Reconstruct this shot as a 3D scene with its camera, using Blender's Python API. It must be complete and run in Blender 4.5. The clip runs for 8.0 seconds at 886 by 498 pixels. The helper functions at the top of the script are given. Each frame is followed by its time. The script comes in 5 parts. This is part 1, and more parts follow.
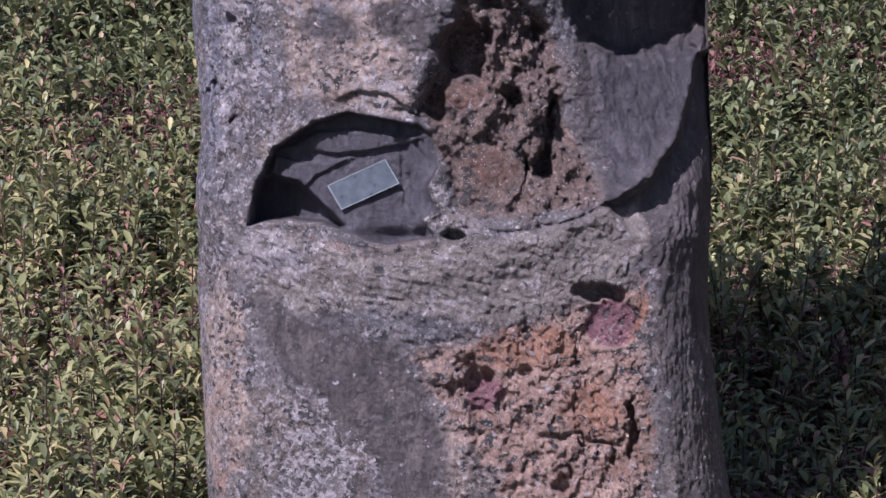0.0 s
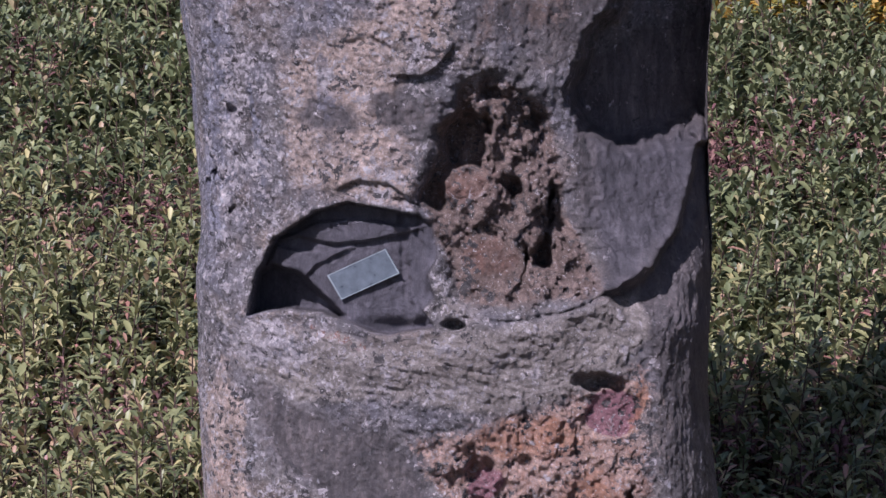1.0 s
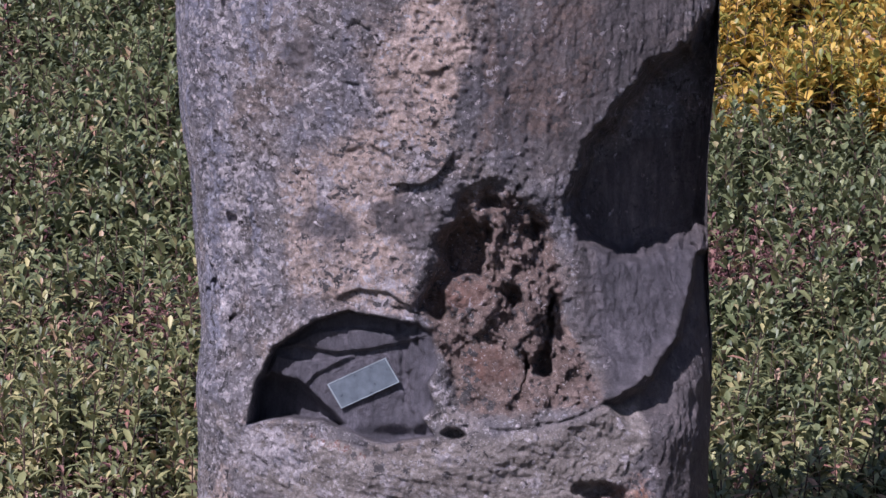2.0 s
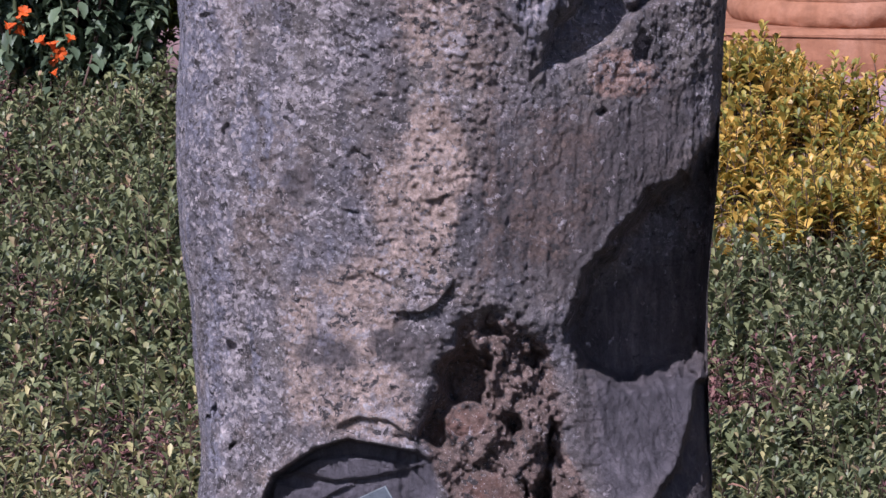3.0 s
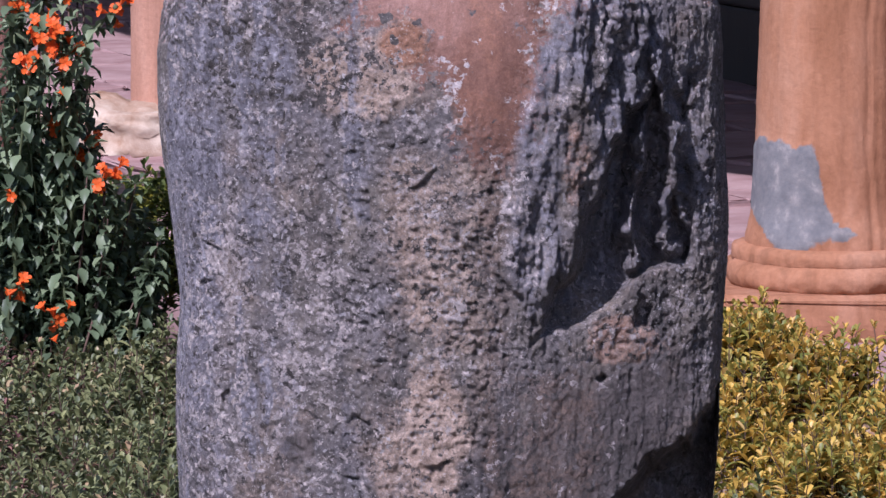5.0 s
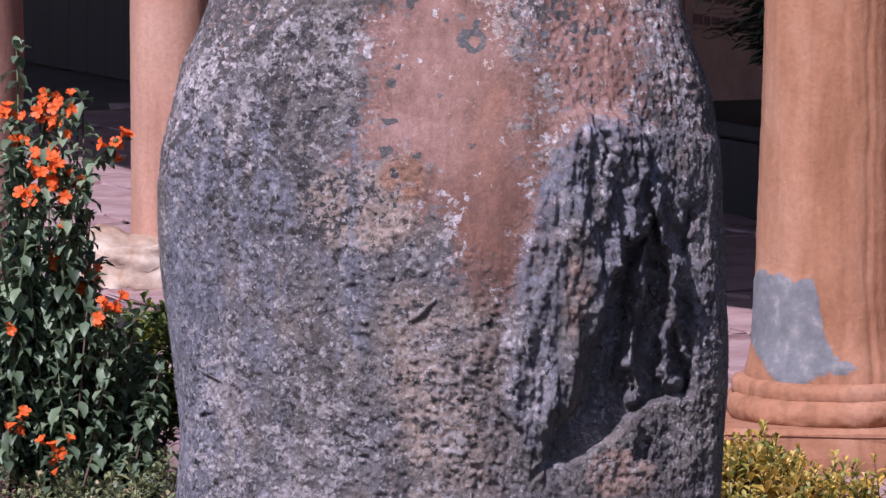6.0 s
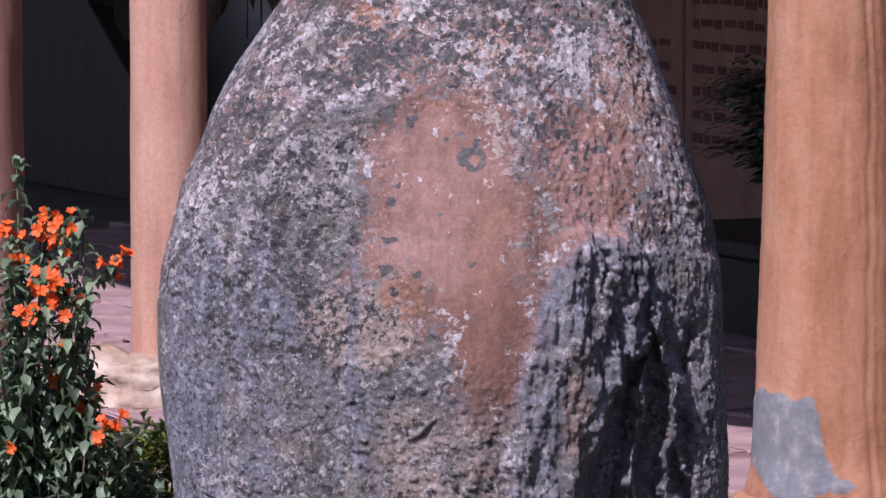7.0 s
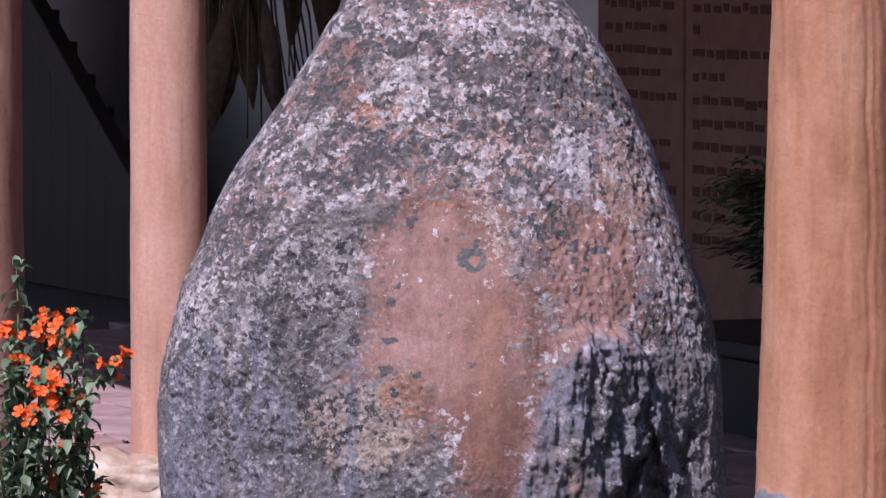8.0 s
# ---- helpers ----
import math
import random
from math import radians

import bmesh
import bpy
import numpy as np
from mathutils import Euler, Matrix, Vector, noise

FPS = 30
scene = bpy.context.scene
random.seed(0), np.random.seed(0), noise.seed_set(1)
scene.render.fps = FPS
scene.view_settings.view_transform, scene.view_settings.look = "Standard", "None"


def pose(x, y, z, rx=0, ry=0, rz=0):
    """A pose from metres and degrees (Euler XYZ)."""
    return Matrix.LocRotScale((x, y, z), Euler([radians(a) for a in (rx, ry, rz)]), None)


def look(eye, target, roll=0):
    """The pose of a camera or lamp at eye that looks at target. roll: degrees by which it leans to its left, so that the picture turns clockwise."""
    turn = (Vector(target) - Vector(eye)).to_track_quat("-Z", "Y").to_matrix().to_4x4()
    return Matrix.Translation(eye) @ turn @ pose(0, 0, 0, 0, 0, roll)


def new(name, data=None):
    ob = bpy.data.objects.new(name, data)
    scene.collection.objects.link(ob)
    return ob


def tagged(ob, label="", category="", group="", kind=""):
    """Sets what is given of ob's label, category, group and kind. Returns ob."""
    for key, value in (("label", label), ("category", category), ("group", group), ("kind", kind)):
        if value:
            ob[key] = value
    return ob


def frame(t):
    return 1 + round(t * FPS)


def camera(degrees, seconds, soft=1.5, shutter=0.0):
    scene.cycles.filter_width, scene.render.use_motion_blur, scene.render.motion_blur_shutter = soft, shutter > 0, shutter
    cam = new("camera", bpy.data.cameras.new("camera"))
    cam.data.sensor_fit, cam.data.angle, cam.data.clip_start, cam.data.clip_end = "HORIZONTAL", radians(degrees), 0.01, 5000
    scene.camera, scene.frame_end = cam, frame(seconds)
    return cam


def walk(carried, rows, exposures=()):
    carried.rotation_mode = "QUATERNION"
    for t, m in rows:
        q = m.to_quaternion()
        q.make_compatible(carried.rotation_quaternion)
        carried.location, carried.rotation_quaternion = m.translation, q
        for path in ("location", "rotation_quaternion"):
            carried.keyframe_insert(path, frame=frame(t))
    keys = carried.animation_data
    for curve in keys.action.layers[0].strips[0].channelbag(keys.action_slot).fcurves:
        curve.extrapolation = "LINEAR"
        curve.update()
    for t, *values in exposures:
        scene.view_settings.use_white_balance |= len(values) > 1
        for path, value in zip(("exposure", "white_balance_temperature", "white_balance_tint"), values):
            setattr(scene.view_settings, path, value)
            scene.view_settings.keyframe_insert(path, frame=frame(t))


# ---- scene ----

# ---------------------------------------------------------------- camera
LENS = 8.5
cam = camera(LENS, 8.0, soft=1.5)
EYE = 1.9
F = 784 / math.tan(radians(LENS / 2))
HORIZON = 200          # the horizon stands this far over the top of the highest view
# a fixed tripod head that tilts up: seconds and remaining tilt
TILTS = [(0.0, 1673.0), (0.5, 1602.5), (1.0, 1514.0), (1.5, 1424.0), (3.0, 1095.0), (3.5, 982.0), (4.0, 858.0), (4.5, 743.0),
         (6.0, 388.0), (6.5, 283.0), (7.0, 178.0), (7.5, 87.0), (8.0, 0.0)]
walk(cam, [(t, pose(0, 0, EYE, 90 - math.degrees((s + HORIZON + 441) / F), 0, 0)) for t, s in TILTS],
     exposures=[(0.0, 0.72, 5500, 28), (8.0, 0.74, 5600, 28)])

# ---------------------------------------------------------------- light
SUN_EL, SUN_AZ = radians(47), radians(31)
to_sun = Vector((-math.sin(SUN_AZ) * math.cos(SUN_EL), -math.cos(SUN_AZ) * math.cos(SUN_EL), math.sin(SUN_EL)))
world = bpy.data.worlds.new("sky")
scene.world = world
world.use_nodes = True
sky = world.node_tree.nodes.new("ShaderNodeTexSky")
sky.sky_type, sky.sun_disc = "NISHITA", False
sky.sun_elevation, sky.sun_rotation = SUN_EL, math.atan2(to_sun.x, to_sun.y)
world.node_tree.links.new(sky.outputs[0], world.node_tree.nodes["Background"].inputs[0])
world.node_tree.nodes["Background"].inputs[1].default_value = 0.055
sun_data = bpy.data.lights.new("sun", "SUN")
sun_data.energy, sun_data.angle, sun_data.color = 3.6, radians(0.6), (1.0, 0.95, 0.88)
sun = new("sun", sun_data)
sun.matrix_world = look(to_sun * 30, (0, 0, 0))


# ---------------------------------------------------------------- node helpers
class Shade:
    """A small builder for node materials."""

    def __init__(self, name, rough=0.8, metal=0.0, spec=0.3):
        self.mat = bpy.data.materials.new(name)
        self.mat.use_nodes = True
        self.tree = self.mat.node_tree
        self.bsdf = self.tree.nodes["Principled BSDF"]
        self.bsdf.inputs["Roughness"].default_value = rough
        self.bsdf.inputs["Metallic"].default_value = metal
        self.bsdf.inputs["Specular IOR Level"].default_value = spec
        self.coord = self.tree.nodes.new("ShaderNodeTexCoord").outputs["Object"]

    def put(self, socket, value):
        if isinstance(value, bpy.types.NodeSocket):
            self.tree.links.new(value, socket)
        elif isinstance(value, (tuple, list)) and len(value) == 3 and socket.type == "RGBA":
            socket.default_value = (*value, 1)
        else:
            socket.default_value = value

    def scaled(self, sx, sy, sz):
        n = self.tree.nodes.new("ShaderNodeMapping")
        self.put(n.inputs["Vector"], self.coord)
        n.inputs["Scale"].default_value = (sx, sy, sz)
        return n.outputs[0]

    def noise(self, scale, detail=6, rough=0.6, warp=0.0, at=None):
        n = self.tree.nodes.new("ShaderNodeTexNoise")
        self.put(n.inputs["Vector"], at or self.coord)
        for key, v in (("Scale", scale), ("Detail", detail), ("Roughness", rough), ("Distortion", warp)):
            n.inputs[key].default_value = v
        return n.outputs["Fac"]

    def cells(self, scale, at=None, feature="F1", rnd=1.0):
        n = self.tree.nodes.new("ShaderNodeTexVoronoi")
        n.feature = feature
        self.put(n.inputs["Vector"], at or self.coord)
        n.inputs["Scale"].default_value = scale
        n.inputs["Randomness"].default_value = rnd
        return n.outputs["Distance"]

    def patches(self, scale, at=None):
        """A random value for each cell of a Voronoi pattern."""
        n = self.tree.nodes.new("ShaderNodeTexVoronoi")
        self.put(n.inputs["Vector"], at or self.coord)
        n.inputs["Scale"].default_value = scale
        c = self.tree.nodes.new("ShaderNodeSeparateColor")
        self.put(c.inputs[0], n.outputs["Color"])
        return c.outputs[0]

    def warped(self, scale, amount, at=None):
        """The coordinates bent by a noise."""
        n = self.tree.nodes.new("ShaderNodeTexNoise")
        self.put(n.inputs["Vector"], at or self.coord)
        n.inputs["Scale"].default_value, n.inputs["Detail"].default_value = scale, 5
        m = self.tree.nodes.new("ShaderNodeVectorMath")
        m.operation = "MULTIPLY_ADD"
        self.put(m.inputs[0], n.outputs["Color"])
        m.inputs[1].default_value = (amount, amount, amount)
        self.put(m.inputs[2], at or self.coord)
        return m.outputs[0]

    def ramp(self, fac, *stops):
        n = self.tree.nodes.new("ShaderNodeValToRGB")
        self.put(n.inputs[0], fac)
        while len(n.color_ramp.elements) < len(stops):
            n.color_ramp.elements.new(0.5)
        for e, (p, c) in zip(n.color_ramp.elements, stops):
            e.position = p
            e.color = (*c, 1) if isinstance(c, (tuple, list)) else (c, c, c, 1)
        return n.outputs[0]

    def mix(self, fac, a, b, how="MIX"):
        n = self.tree.nodes.new("ShaderNodeMix")
        n.data_type, n.blend_type = "RGBA", how
        self.put(n.inputs[0], fac)
        self.put(n.inputs[6], a)
        self.put(n.inputs[7], b)
        return n.outputs[2]

    def math(self, how, a, b=0.0, clamp=False):
        n = self.tree.nodes.new("ShaderNodeMath")
        n.operation, n.use_clamp = how, clamp
        self.put(n.inputs[0], a)
        self.put(n.inputs[1], b)
        return n.outputs[0]

    def mask(self, name):
        n = self.tree.nodes.new("ShaderNodeAttribute")
        n.attribute_name = name
        s = self.tree.nodes.new("ShaderNodeSeparateColor")
        self.put(s.inputs[0], n.outputs["Color"])
        return s.outputs[0], s.outputs[1], s.outputs[2]

    def island(self):
        return self.tree.nodes.new("ShaderNodeNewGeometry").outputs["Random Per Island"]

    def rand(self):
        return self.tree.nodes.new("ShaderNodeObjectInfo").outputs["Random"]

    def done(self, color, bump=None, strength=0.5, dist=0.002, rough=None):
        self.put(self.bsdf.inputs["Base Color"], color)
        if rough is not None:
            self.put(self.bsdf.inputs["Roughness"], rough)
        if bump is not None:
            b = self.tree.nodes.new("ShaderNodeBump")
            b.inputs["Strength"].default_value, b.inputs["Distance"].default_value = strength, dist
            self.put(b.inputs["Height"], bump)
            self.put(self.bsdf.inputs["Normal"], b.outputs[0])
        return self.mat


def sharpen(s, mask, fine, lo=0.42, hi=0.58, weight=0.55):
    """A soft mask cut to a ragged edge by a fine noise."""
    v = s.math("ADD", mask, s.math("MULTIPLY", s.math("SUBTRACT", fine, 0.5), weight * 2))
    return s.ramp(v, (lo, 0.0), (hi, 1.0))


# ---------------------------------------------------------------- materials
def stone_material():
    s = Shade("weathered_stone", rough=0.82, spec=0.4)
    big, blot = s.noise(7, 4, 0.6), s.noise(36, 8, 0.7, 0.3)
    scaly = s.noise(215, 6, 0.72, 0.7)
    mid = s.math("ADD", s.math("MULTIPLY", blot, 0.62), s.math("MULTIPLY", scaly, 0.68))
    mid = s.math("SUBTRACT", mid, 0.15)
    fine, dust = s.noise(190, 6, 0.75), s.noise(650, 3, 0.7)
    streak = s.noise(70, 8, 0.72, 0.2, s.scaled(1, 1, 0.3))
    flaky = s.noise(95, 8, 0.74, 0.5)
    flakes = s.ramp(flaky, (0.36, 0.0), (0.37, 0.28), (0.455, 0.33), (0.465, 0.62), (0.545, 0.66), (0.555, 0.95), (0.66, 1.0))
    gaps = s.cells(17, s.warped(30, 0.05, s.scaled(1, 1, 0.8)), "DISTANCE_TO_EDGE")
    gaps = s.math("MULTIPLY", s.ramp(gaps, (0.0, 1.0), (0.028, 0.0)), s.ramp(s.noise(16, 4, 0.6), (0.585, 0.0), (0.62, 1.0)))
    bands = s.noise(24, 7, 0.62, 0.3, s.scaled(1, 1, 0.2))
    bent = s.warped(95, 0.016)
    spots, dots = s.patches(85, bent), s.patches(190, bent)
    flake = s.math("ADD", s.math("MULTIPLY", s.noise(42, 7, 0.74, 0.15), 0.74), s.math("ADD", s.math("MULTIPLY", spots, 0.09), s.math("MULTIPLY", dots, 0.17)))
    ragged = s.math("ADD", s.math("MULTIPLY", s.noise(24, 9, 0.75), 0.6), s.math("MULTIPLY", fine, 0.4))
    pink, rust, slate = s.mask("stone_a")
    pale, tan, purple = s.mask("stone_b")
    black, orange, brown = s.mask("stone_c")
    core, umber, lilac = s.mask("stone_d")
    worn, _, _ = s.mask("stone_e")
    base = s.ramp(bands, (0.34, (0.085, 0.083, 0.090)), (0.46, (0.150, 0.140, 0.142)), (0.56, (0.200, 0.186, 0.176)), (0.66, (0.265, 0.238, 0.228)), (0.78, (0.33, 0.30, 0.30)))
    base = s.mix(s.ramp(big, (0.42, 0.0), (0.62, 0.85)), base, s.ramp(streak, (0.3, (0.080, 0.080, 0.096)), (0.48, (0.150, 0.148, 0.172)), (0.58, (0.225, 0.222, 0.258)), (0.7, (0.38, 0.375, 0.43))))
    base = s.mix(s.ramp(s.noise(13, 6, 0.65), (0.50, 0.0), (0.62, 0.7)), base, s.ramp(mid, (0.3, (0.09, 0.075, 0.066)), (0.5, (0.21, 0.172, 0.152)), (0.72, (0.42, 0.35, 0.315))))
    base = s.mix(s.ramp(s.noise(19, 7, 0.68, 0.4), (0.54, 0.0), (0.62, 0.5)), base, s.ramp(mid, (0.3, (0.050, 0.048, 0.050)), (0.5, (0.105, 0.100, 0.100)), (0.72, (0.23, 0.215, 0.212))))
    # relief shading of the fine scales put into the colour
    base = s.mix(0.5, base, s.ramp(scaly, (0.30, 0.50), (0.42, 0.78), (0.52, 1.0), (0.60, 1.40), (0.70, 2.4)), "MULTIPLY")
    tanc = s.ramp(mid, (0.3, (0.190, 0.148, 0.125)), (0.5, (0.40, 0.322, 0.280)), (0.7, (0.68, 0.57, 0.51)))
    base = s.mix(sharpen(s, tan, ragged, 0.35, 0.65, 0.9), base, tanc)
    slatec = s.ramp(streak, (0.3, (0.052, 0.048, 0.051)), (0.5, (0.100, 0.091, 0.095)), (0.62, (0.150, 0.134, 0.136)), (0.74, (0.235, 0.212, 0.212)))
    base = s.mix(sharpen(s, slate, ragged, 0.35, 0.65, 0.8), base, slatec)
    rustc = s.ramp(mid, (0.3, (0.15, 0.095, 0.08)), (0.44, (0.31, 0.195, 0.15)), (0.53, (0.36, 0.275, 0.25)), (0.6, (0.50, 0.34, 0.255)), (0.72, (0.62, 0.52, 0.47)))
    base = s.mix(sharpen(s, rust, ragged, 0.38, 0.62, 1.0), base, rustc)
    brownc = s.ramp(mid, (0.3, (0.070, 0.052, 0.046)), (0.5, (0.175, 0.132, 0.115)), (0.7, (0.36, 0.285, 0.255)))
    base = s.mix(sharpen(s, brown, ragged, 0.38, 0.62, 0.8), base, brownc)
    base = s.mix(s.math("MULTIPLY", sharpen(s, worn, ragged, 0.3, 0.7, 0.6), 0.8), base, s.ramp(mid, (0.3, (0.150, 0.136, 0.125)), (0.5, (0.262, 0.237, 0.220)), (0.72, (0.48, 0.445, 0.425))))
    purplec = s.ramp(streak, (0.3, (0.15, 0.065, 0.085)), (0.7, (0.33, 0.185, 0.205)))
    base = s.mix(sharpen(s, purple, fine, weight=0.4), base, purplec)
    pinkc = s.ramp(s.math("ADD", s.math("MULTIPLY", streak, 0.5), s.math("MULTIPLY", s.noise(14, 5, 0.6), 0.5)),
                   (0.38, (0.148, 0.078, 0.060)), (0.5, (0.212, 0.121, 0.099)), (0.62, (0.268, 0.165, 0.145)))
    base = s.mix(sharpen(s, pink, flake, 0.46, 0.53, 1.5), base, pinkc)
    orangec = s.ramp(fine, (0.3, (0.22, 0.10, 0.06)), (0.7, (0.46, 0.25, 0.16)))
    base = s.mix(s.math("MULTIPLY", sharpen(s, orange, ragged, 0.35, 0.7, 0.9), 0.8), base, orangec)
    base = s.mix(s.math("MULTIPLY", sharpen(s, umber, streak, 0.3, 0.75, 0.7), 0.75), base, s.ramp(streak, (0.3, (0.11, 0.055, 0.042)), (0.7, (0.22, 0.115, 0.085))))
    base = s.mix(sharpen(s, lilac, ragged, 0.35, 0.65, 0.9), base, s.ramp(streak, (0.3, (0.085, 0.088, 0.112)), (0.5, (0.175, 0.180, 0.225)), (0.68, (0.36, 0.368, 0.44))))
    # crusts of pale and black lichen; pale also carries the rims' painted highlight
    base = s.mix(sharpen(s, pale, flake, 0.46, 0.53, 1.3), base, s.ramp(fine, (0.3, (0.235, 0.222, 0.242)), (0.52, (0.37, 0.35, 0.372)), (0.7, (0.68, 0.645, 0.65))))
    dark = s.math("ADD", s.math("MULTIPLY", s.noise(46, 7, 0.72, 0.2), 0.70), s.math("ADD", s.math("MULTIPLY", s.patches(165, bent), 0.20), s.math("MULTIPLY", s.patches(80, bent), 0.10)))
    base = s.mix(sharpen(s, black, dark, 0.46, 0.53, 1.2), base, s.ramp(mid, (0.32, (0.036, 0.035, 0.037)), (0.5, (0.070, 0.066, 0.069)), (0.68, (0.155, 0.144, 0.146))))
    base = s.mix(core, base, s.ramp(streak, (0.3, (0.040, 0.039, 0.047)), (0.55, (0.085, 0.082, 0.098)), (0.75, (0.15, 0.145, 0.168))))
    speck = s.ramp(s.noise(480, 4, 0.7), (0.30, 0.6), (0.5, 1.0), (0.70, 1.5))
    base = s.mix(0.5, base, speck, "MULTIPLY")
    base = s.mix(1.0, base, (1.19, 1.10, 1.03), "MULTIPLY")
    # raised flakes lighter, sunk ones darker: their relief shading painted in
    base = s.mix(0.55, base, s.ramp(flakes, (0.0, 0.66), (0.5, 1.0), (1.0, 1.22)), "MULTIPLY")
    # shade inside the cracks put into the colour, on top of the bump
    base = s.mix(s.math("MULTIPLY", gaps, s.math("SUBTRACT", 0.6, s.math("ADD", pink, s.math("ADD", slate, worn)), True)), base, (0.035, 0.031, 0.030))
    bare = s.math("SUBTRACT", 1.0, s.math("MAXIMUM", s.math("MAXIMUM", slate, worn), s.math("MAXIMUM", pink, s.math("MAXIMUM", core, brown))), True)
    base = s.mix(s.math("MULTIPLY", s.ramp(s.patches(270, bent), (0.955, 0.0), (0.96, 0.8)), s.math("MULTIPLY", bare, s.ramp(s.noise(30, 4), (0.48, 0.0), (0.56, 1.0)))), base, s.ramp(fine, (0.35, (0.36, 0.34, 0.36)), (0.6, (0.66, 0.63, 0.66))))
    base = s.mix(s.math("MULTIPLY", s.ramp(s.patches(230, bent), (0.03, 0.75), (0.035, 0.0)), bare), base, (0.055, 0.050, 0.052))
    # sparkle of the grain painted as bright specks in the base colour
    glint = s.math("MULTIPLY", s.ramp(s.noise(360, 3, 0.6), (0.62, 0.0), (0.68, 0.85)), s.math("SUBTRACT", 1.0, s.math("MAXIMUM", s.math("MULTIPLY", slate, 1.6), s.math("MAXIMUM", pink, core)), True))
    base = s.mix(glint, base, (0.66, 0.61, 0.60))
    smooth = s.math("SUBTRACT", 1.0, s.math("MAXIMUM", s.math("MULTIPLY", pink, 0.93), s.math("MULTIPLY", slate, 0.45)), True)
    scale = s.ramp(fine, (0.36, 0.0), (0.42, 0.3), (0.5, 0.38), (0.53, 0.7), (0.6, 0.78), (0.64, 1.0))
    grit = s.noise(280, 6, 0.8, 0.5)
    relief = s.math("ADD", s.math("SUBTRACT", s.math("MULTIPLY", flakes, 0.42), s.math("MULTIPLY", gaps, 0.4)), s.math("ADD", s.math("MULTIPLY", scaly, 0.50), s.math("ADD", s.math("MULTIPLY", s.math("ADD", grit, scale), 0.30), s.math("ADD", s.math("MULTIPLY", streak, 0.35), s.math("MULTIPLY", dust, 0.15)))))
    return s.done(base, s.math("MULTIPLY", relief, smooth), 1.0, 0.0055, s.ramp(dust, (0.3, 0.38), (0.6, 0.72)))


def plain(name, c1, c2, scale=40, rough=0.8, bump=0.3, dist=0.003, spec=0.3, stretch=(1, 1, 1)):
    s = Shade(name, rough, spec=spec)
    at = s.scaled(*stretch)
    a, b = s.noise(scale, 7, 0.65, 0.3, at), s.noise(scale * 0.13, 4, 0.6, 0.2, at)
    col = s.ramp(s.math("ADD", s.math("MULTIPLY", a, 0.6), s.math("MULTIPLY", b, 0.4)), (0.36, c1), (0.64, c2))
    return s.done(col, s.math("ADD", a, s.math("MULTIPLY", s.noise(scale * 6, 4), 0.3)), bump, dist)


def leaf_material(name, stops, rough=0.45, spec=0.4, through_light=0.25):
    s = Shade(name, rough, spec=spec)
    col = s.ramp(s.island(), *stops)
    col = s.mix(0.35, col, s.ramp(s.noise(9, 3), (0.35, 0.55), (0.65, 1.4)), "MULTIPLY")
    s.done(col)
    t = s.tree.nodes.new("ShaderNodeBsdfTranslucent")
    m = s.tree.nodes.new("ShaderNodeMixShader")
    s.put(t.inputs[0], col)
    m.inputs[0].default_value = through_light
    s.put(m.inputs[1], s.bsdf.outputs[0])
    s.put(m.inputs[2], t.outputs[0])
    s.put(s.tree.nodes["Material Output"].inputs[0], m.outputs[0])
    return s.mat


def column_material(name, dark, mid, light, mortar=False):
    s = Shade(name, 0.85, spec=0.2)
    at = s.scaled(1, 1, 0.25)
    a, b, c = s.noise(14, 6, 0.6, 0.5, at), s.noise(90, 6, 0.7), s.noise(4, 3, 0.5)
    col = s.ramp(s.math("ADD", s.math("MULTIPLY", a, 0.65), s.math("MULTIPLY", c, 0.35)), (0.35, dark), (0.5, mid), (0.66, light))
    col = s.mix(0.5, col, s.ramp(b, (0.3, 0.72), (0.7, 1.22)), "MULTIPLY")
    stain = s.noise(26, 5, 0.6, 0.3, s.scaled(1, 1, 0.06))
    col = s.mix(0.45, col, s.ramp(stain, (0.32, 0.62), (0.46, 1.0), (0.7, 1.12)), "MULTIPLY")
    if mortar:
        m, _, _ = s.mask("mortar")
        grey = s.ramp(s.noise(30, 6, 0.65), (0.35, (0.125, 0.140, 0.155)), (0.55, (0.18, 0.19, 0.20)), (0.7, (0.31, 0.295, 0.29)))
        col = s.mix(s.math("MULTIPLY", sharpen(s, m, b, 0.3, 0.7, 0.6), 0.92), col, grey)
    return s.done(col, s.math("ADD", b, s.math("MULTIPLY", a, 1.5)), 0.5, 0.004)


STONE = stone_material()
SOIL = plain("dark_soil", (0.025, 0.019, 0.014), (0.075, 0.055, 0.04), 30, 0.95, 0.8, 0.02)
HEDGE = leaf_material("hedge_leaf", ((0.0, (0.10, 0.118, 0.052)), (0.4, (0.21, 0.220, 0.094)), (0.75, (0.345, 0.335, 0.145)), (0.92, (0.50, 0.43, 0.19)), (0.97, (0.50, 0.31, 0.20)), (1.0, (0.36, 0.16, 0.13))))
HEDGE_FAR = leaf_material("hedge_leaf_dark", ((0.0, (0.075, 0.095, 0.045)), (0.5, (0.165, 0.190, 0.085)), (0.93, (0.29, 0.30, 0.135)), (1.0, (0.40, 0.27, 0.16))))
DRY = leaf_material("dry_leaf", ((0.0, (0.09, 0.04, 0.042)), (0.55, (0.21, 0.10, 0.095)), (0.85, (0.36, 0.20, 0.16)), (1.0, (0.60, 0.40, 0.30))), 0.7, 0.2)
YELLOWGREEN = leaf_material("yellow_green_leaf", ((0.0, (0.05, 0.08, 0.02)), (0.5, (0.10, 0.13, 0.03)), (0.85, (0.20, 0.20, 0.035)), (1.0, (0.42, 0.34, 0.04))))
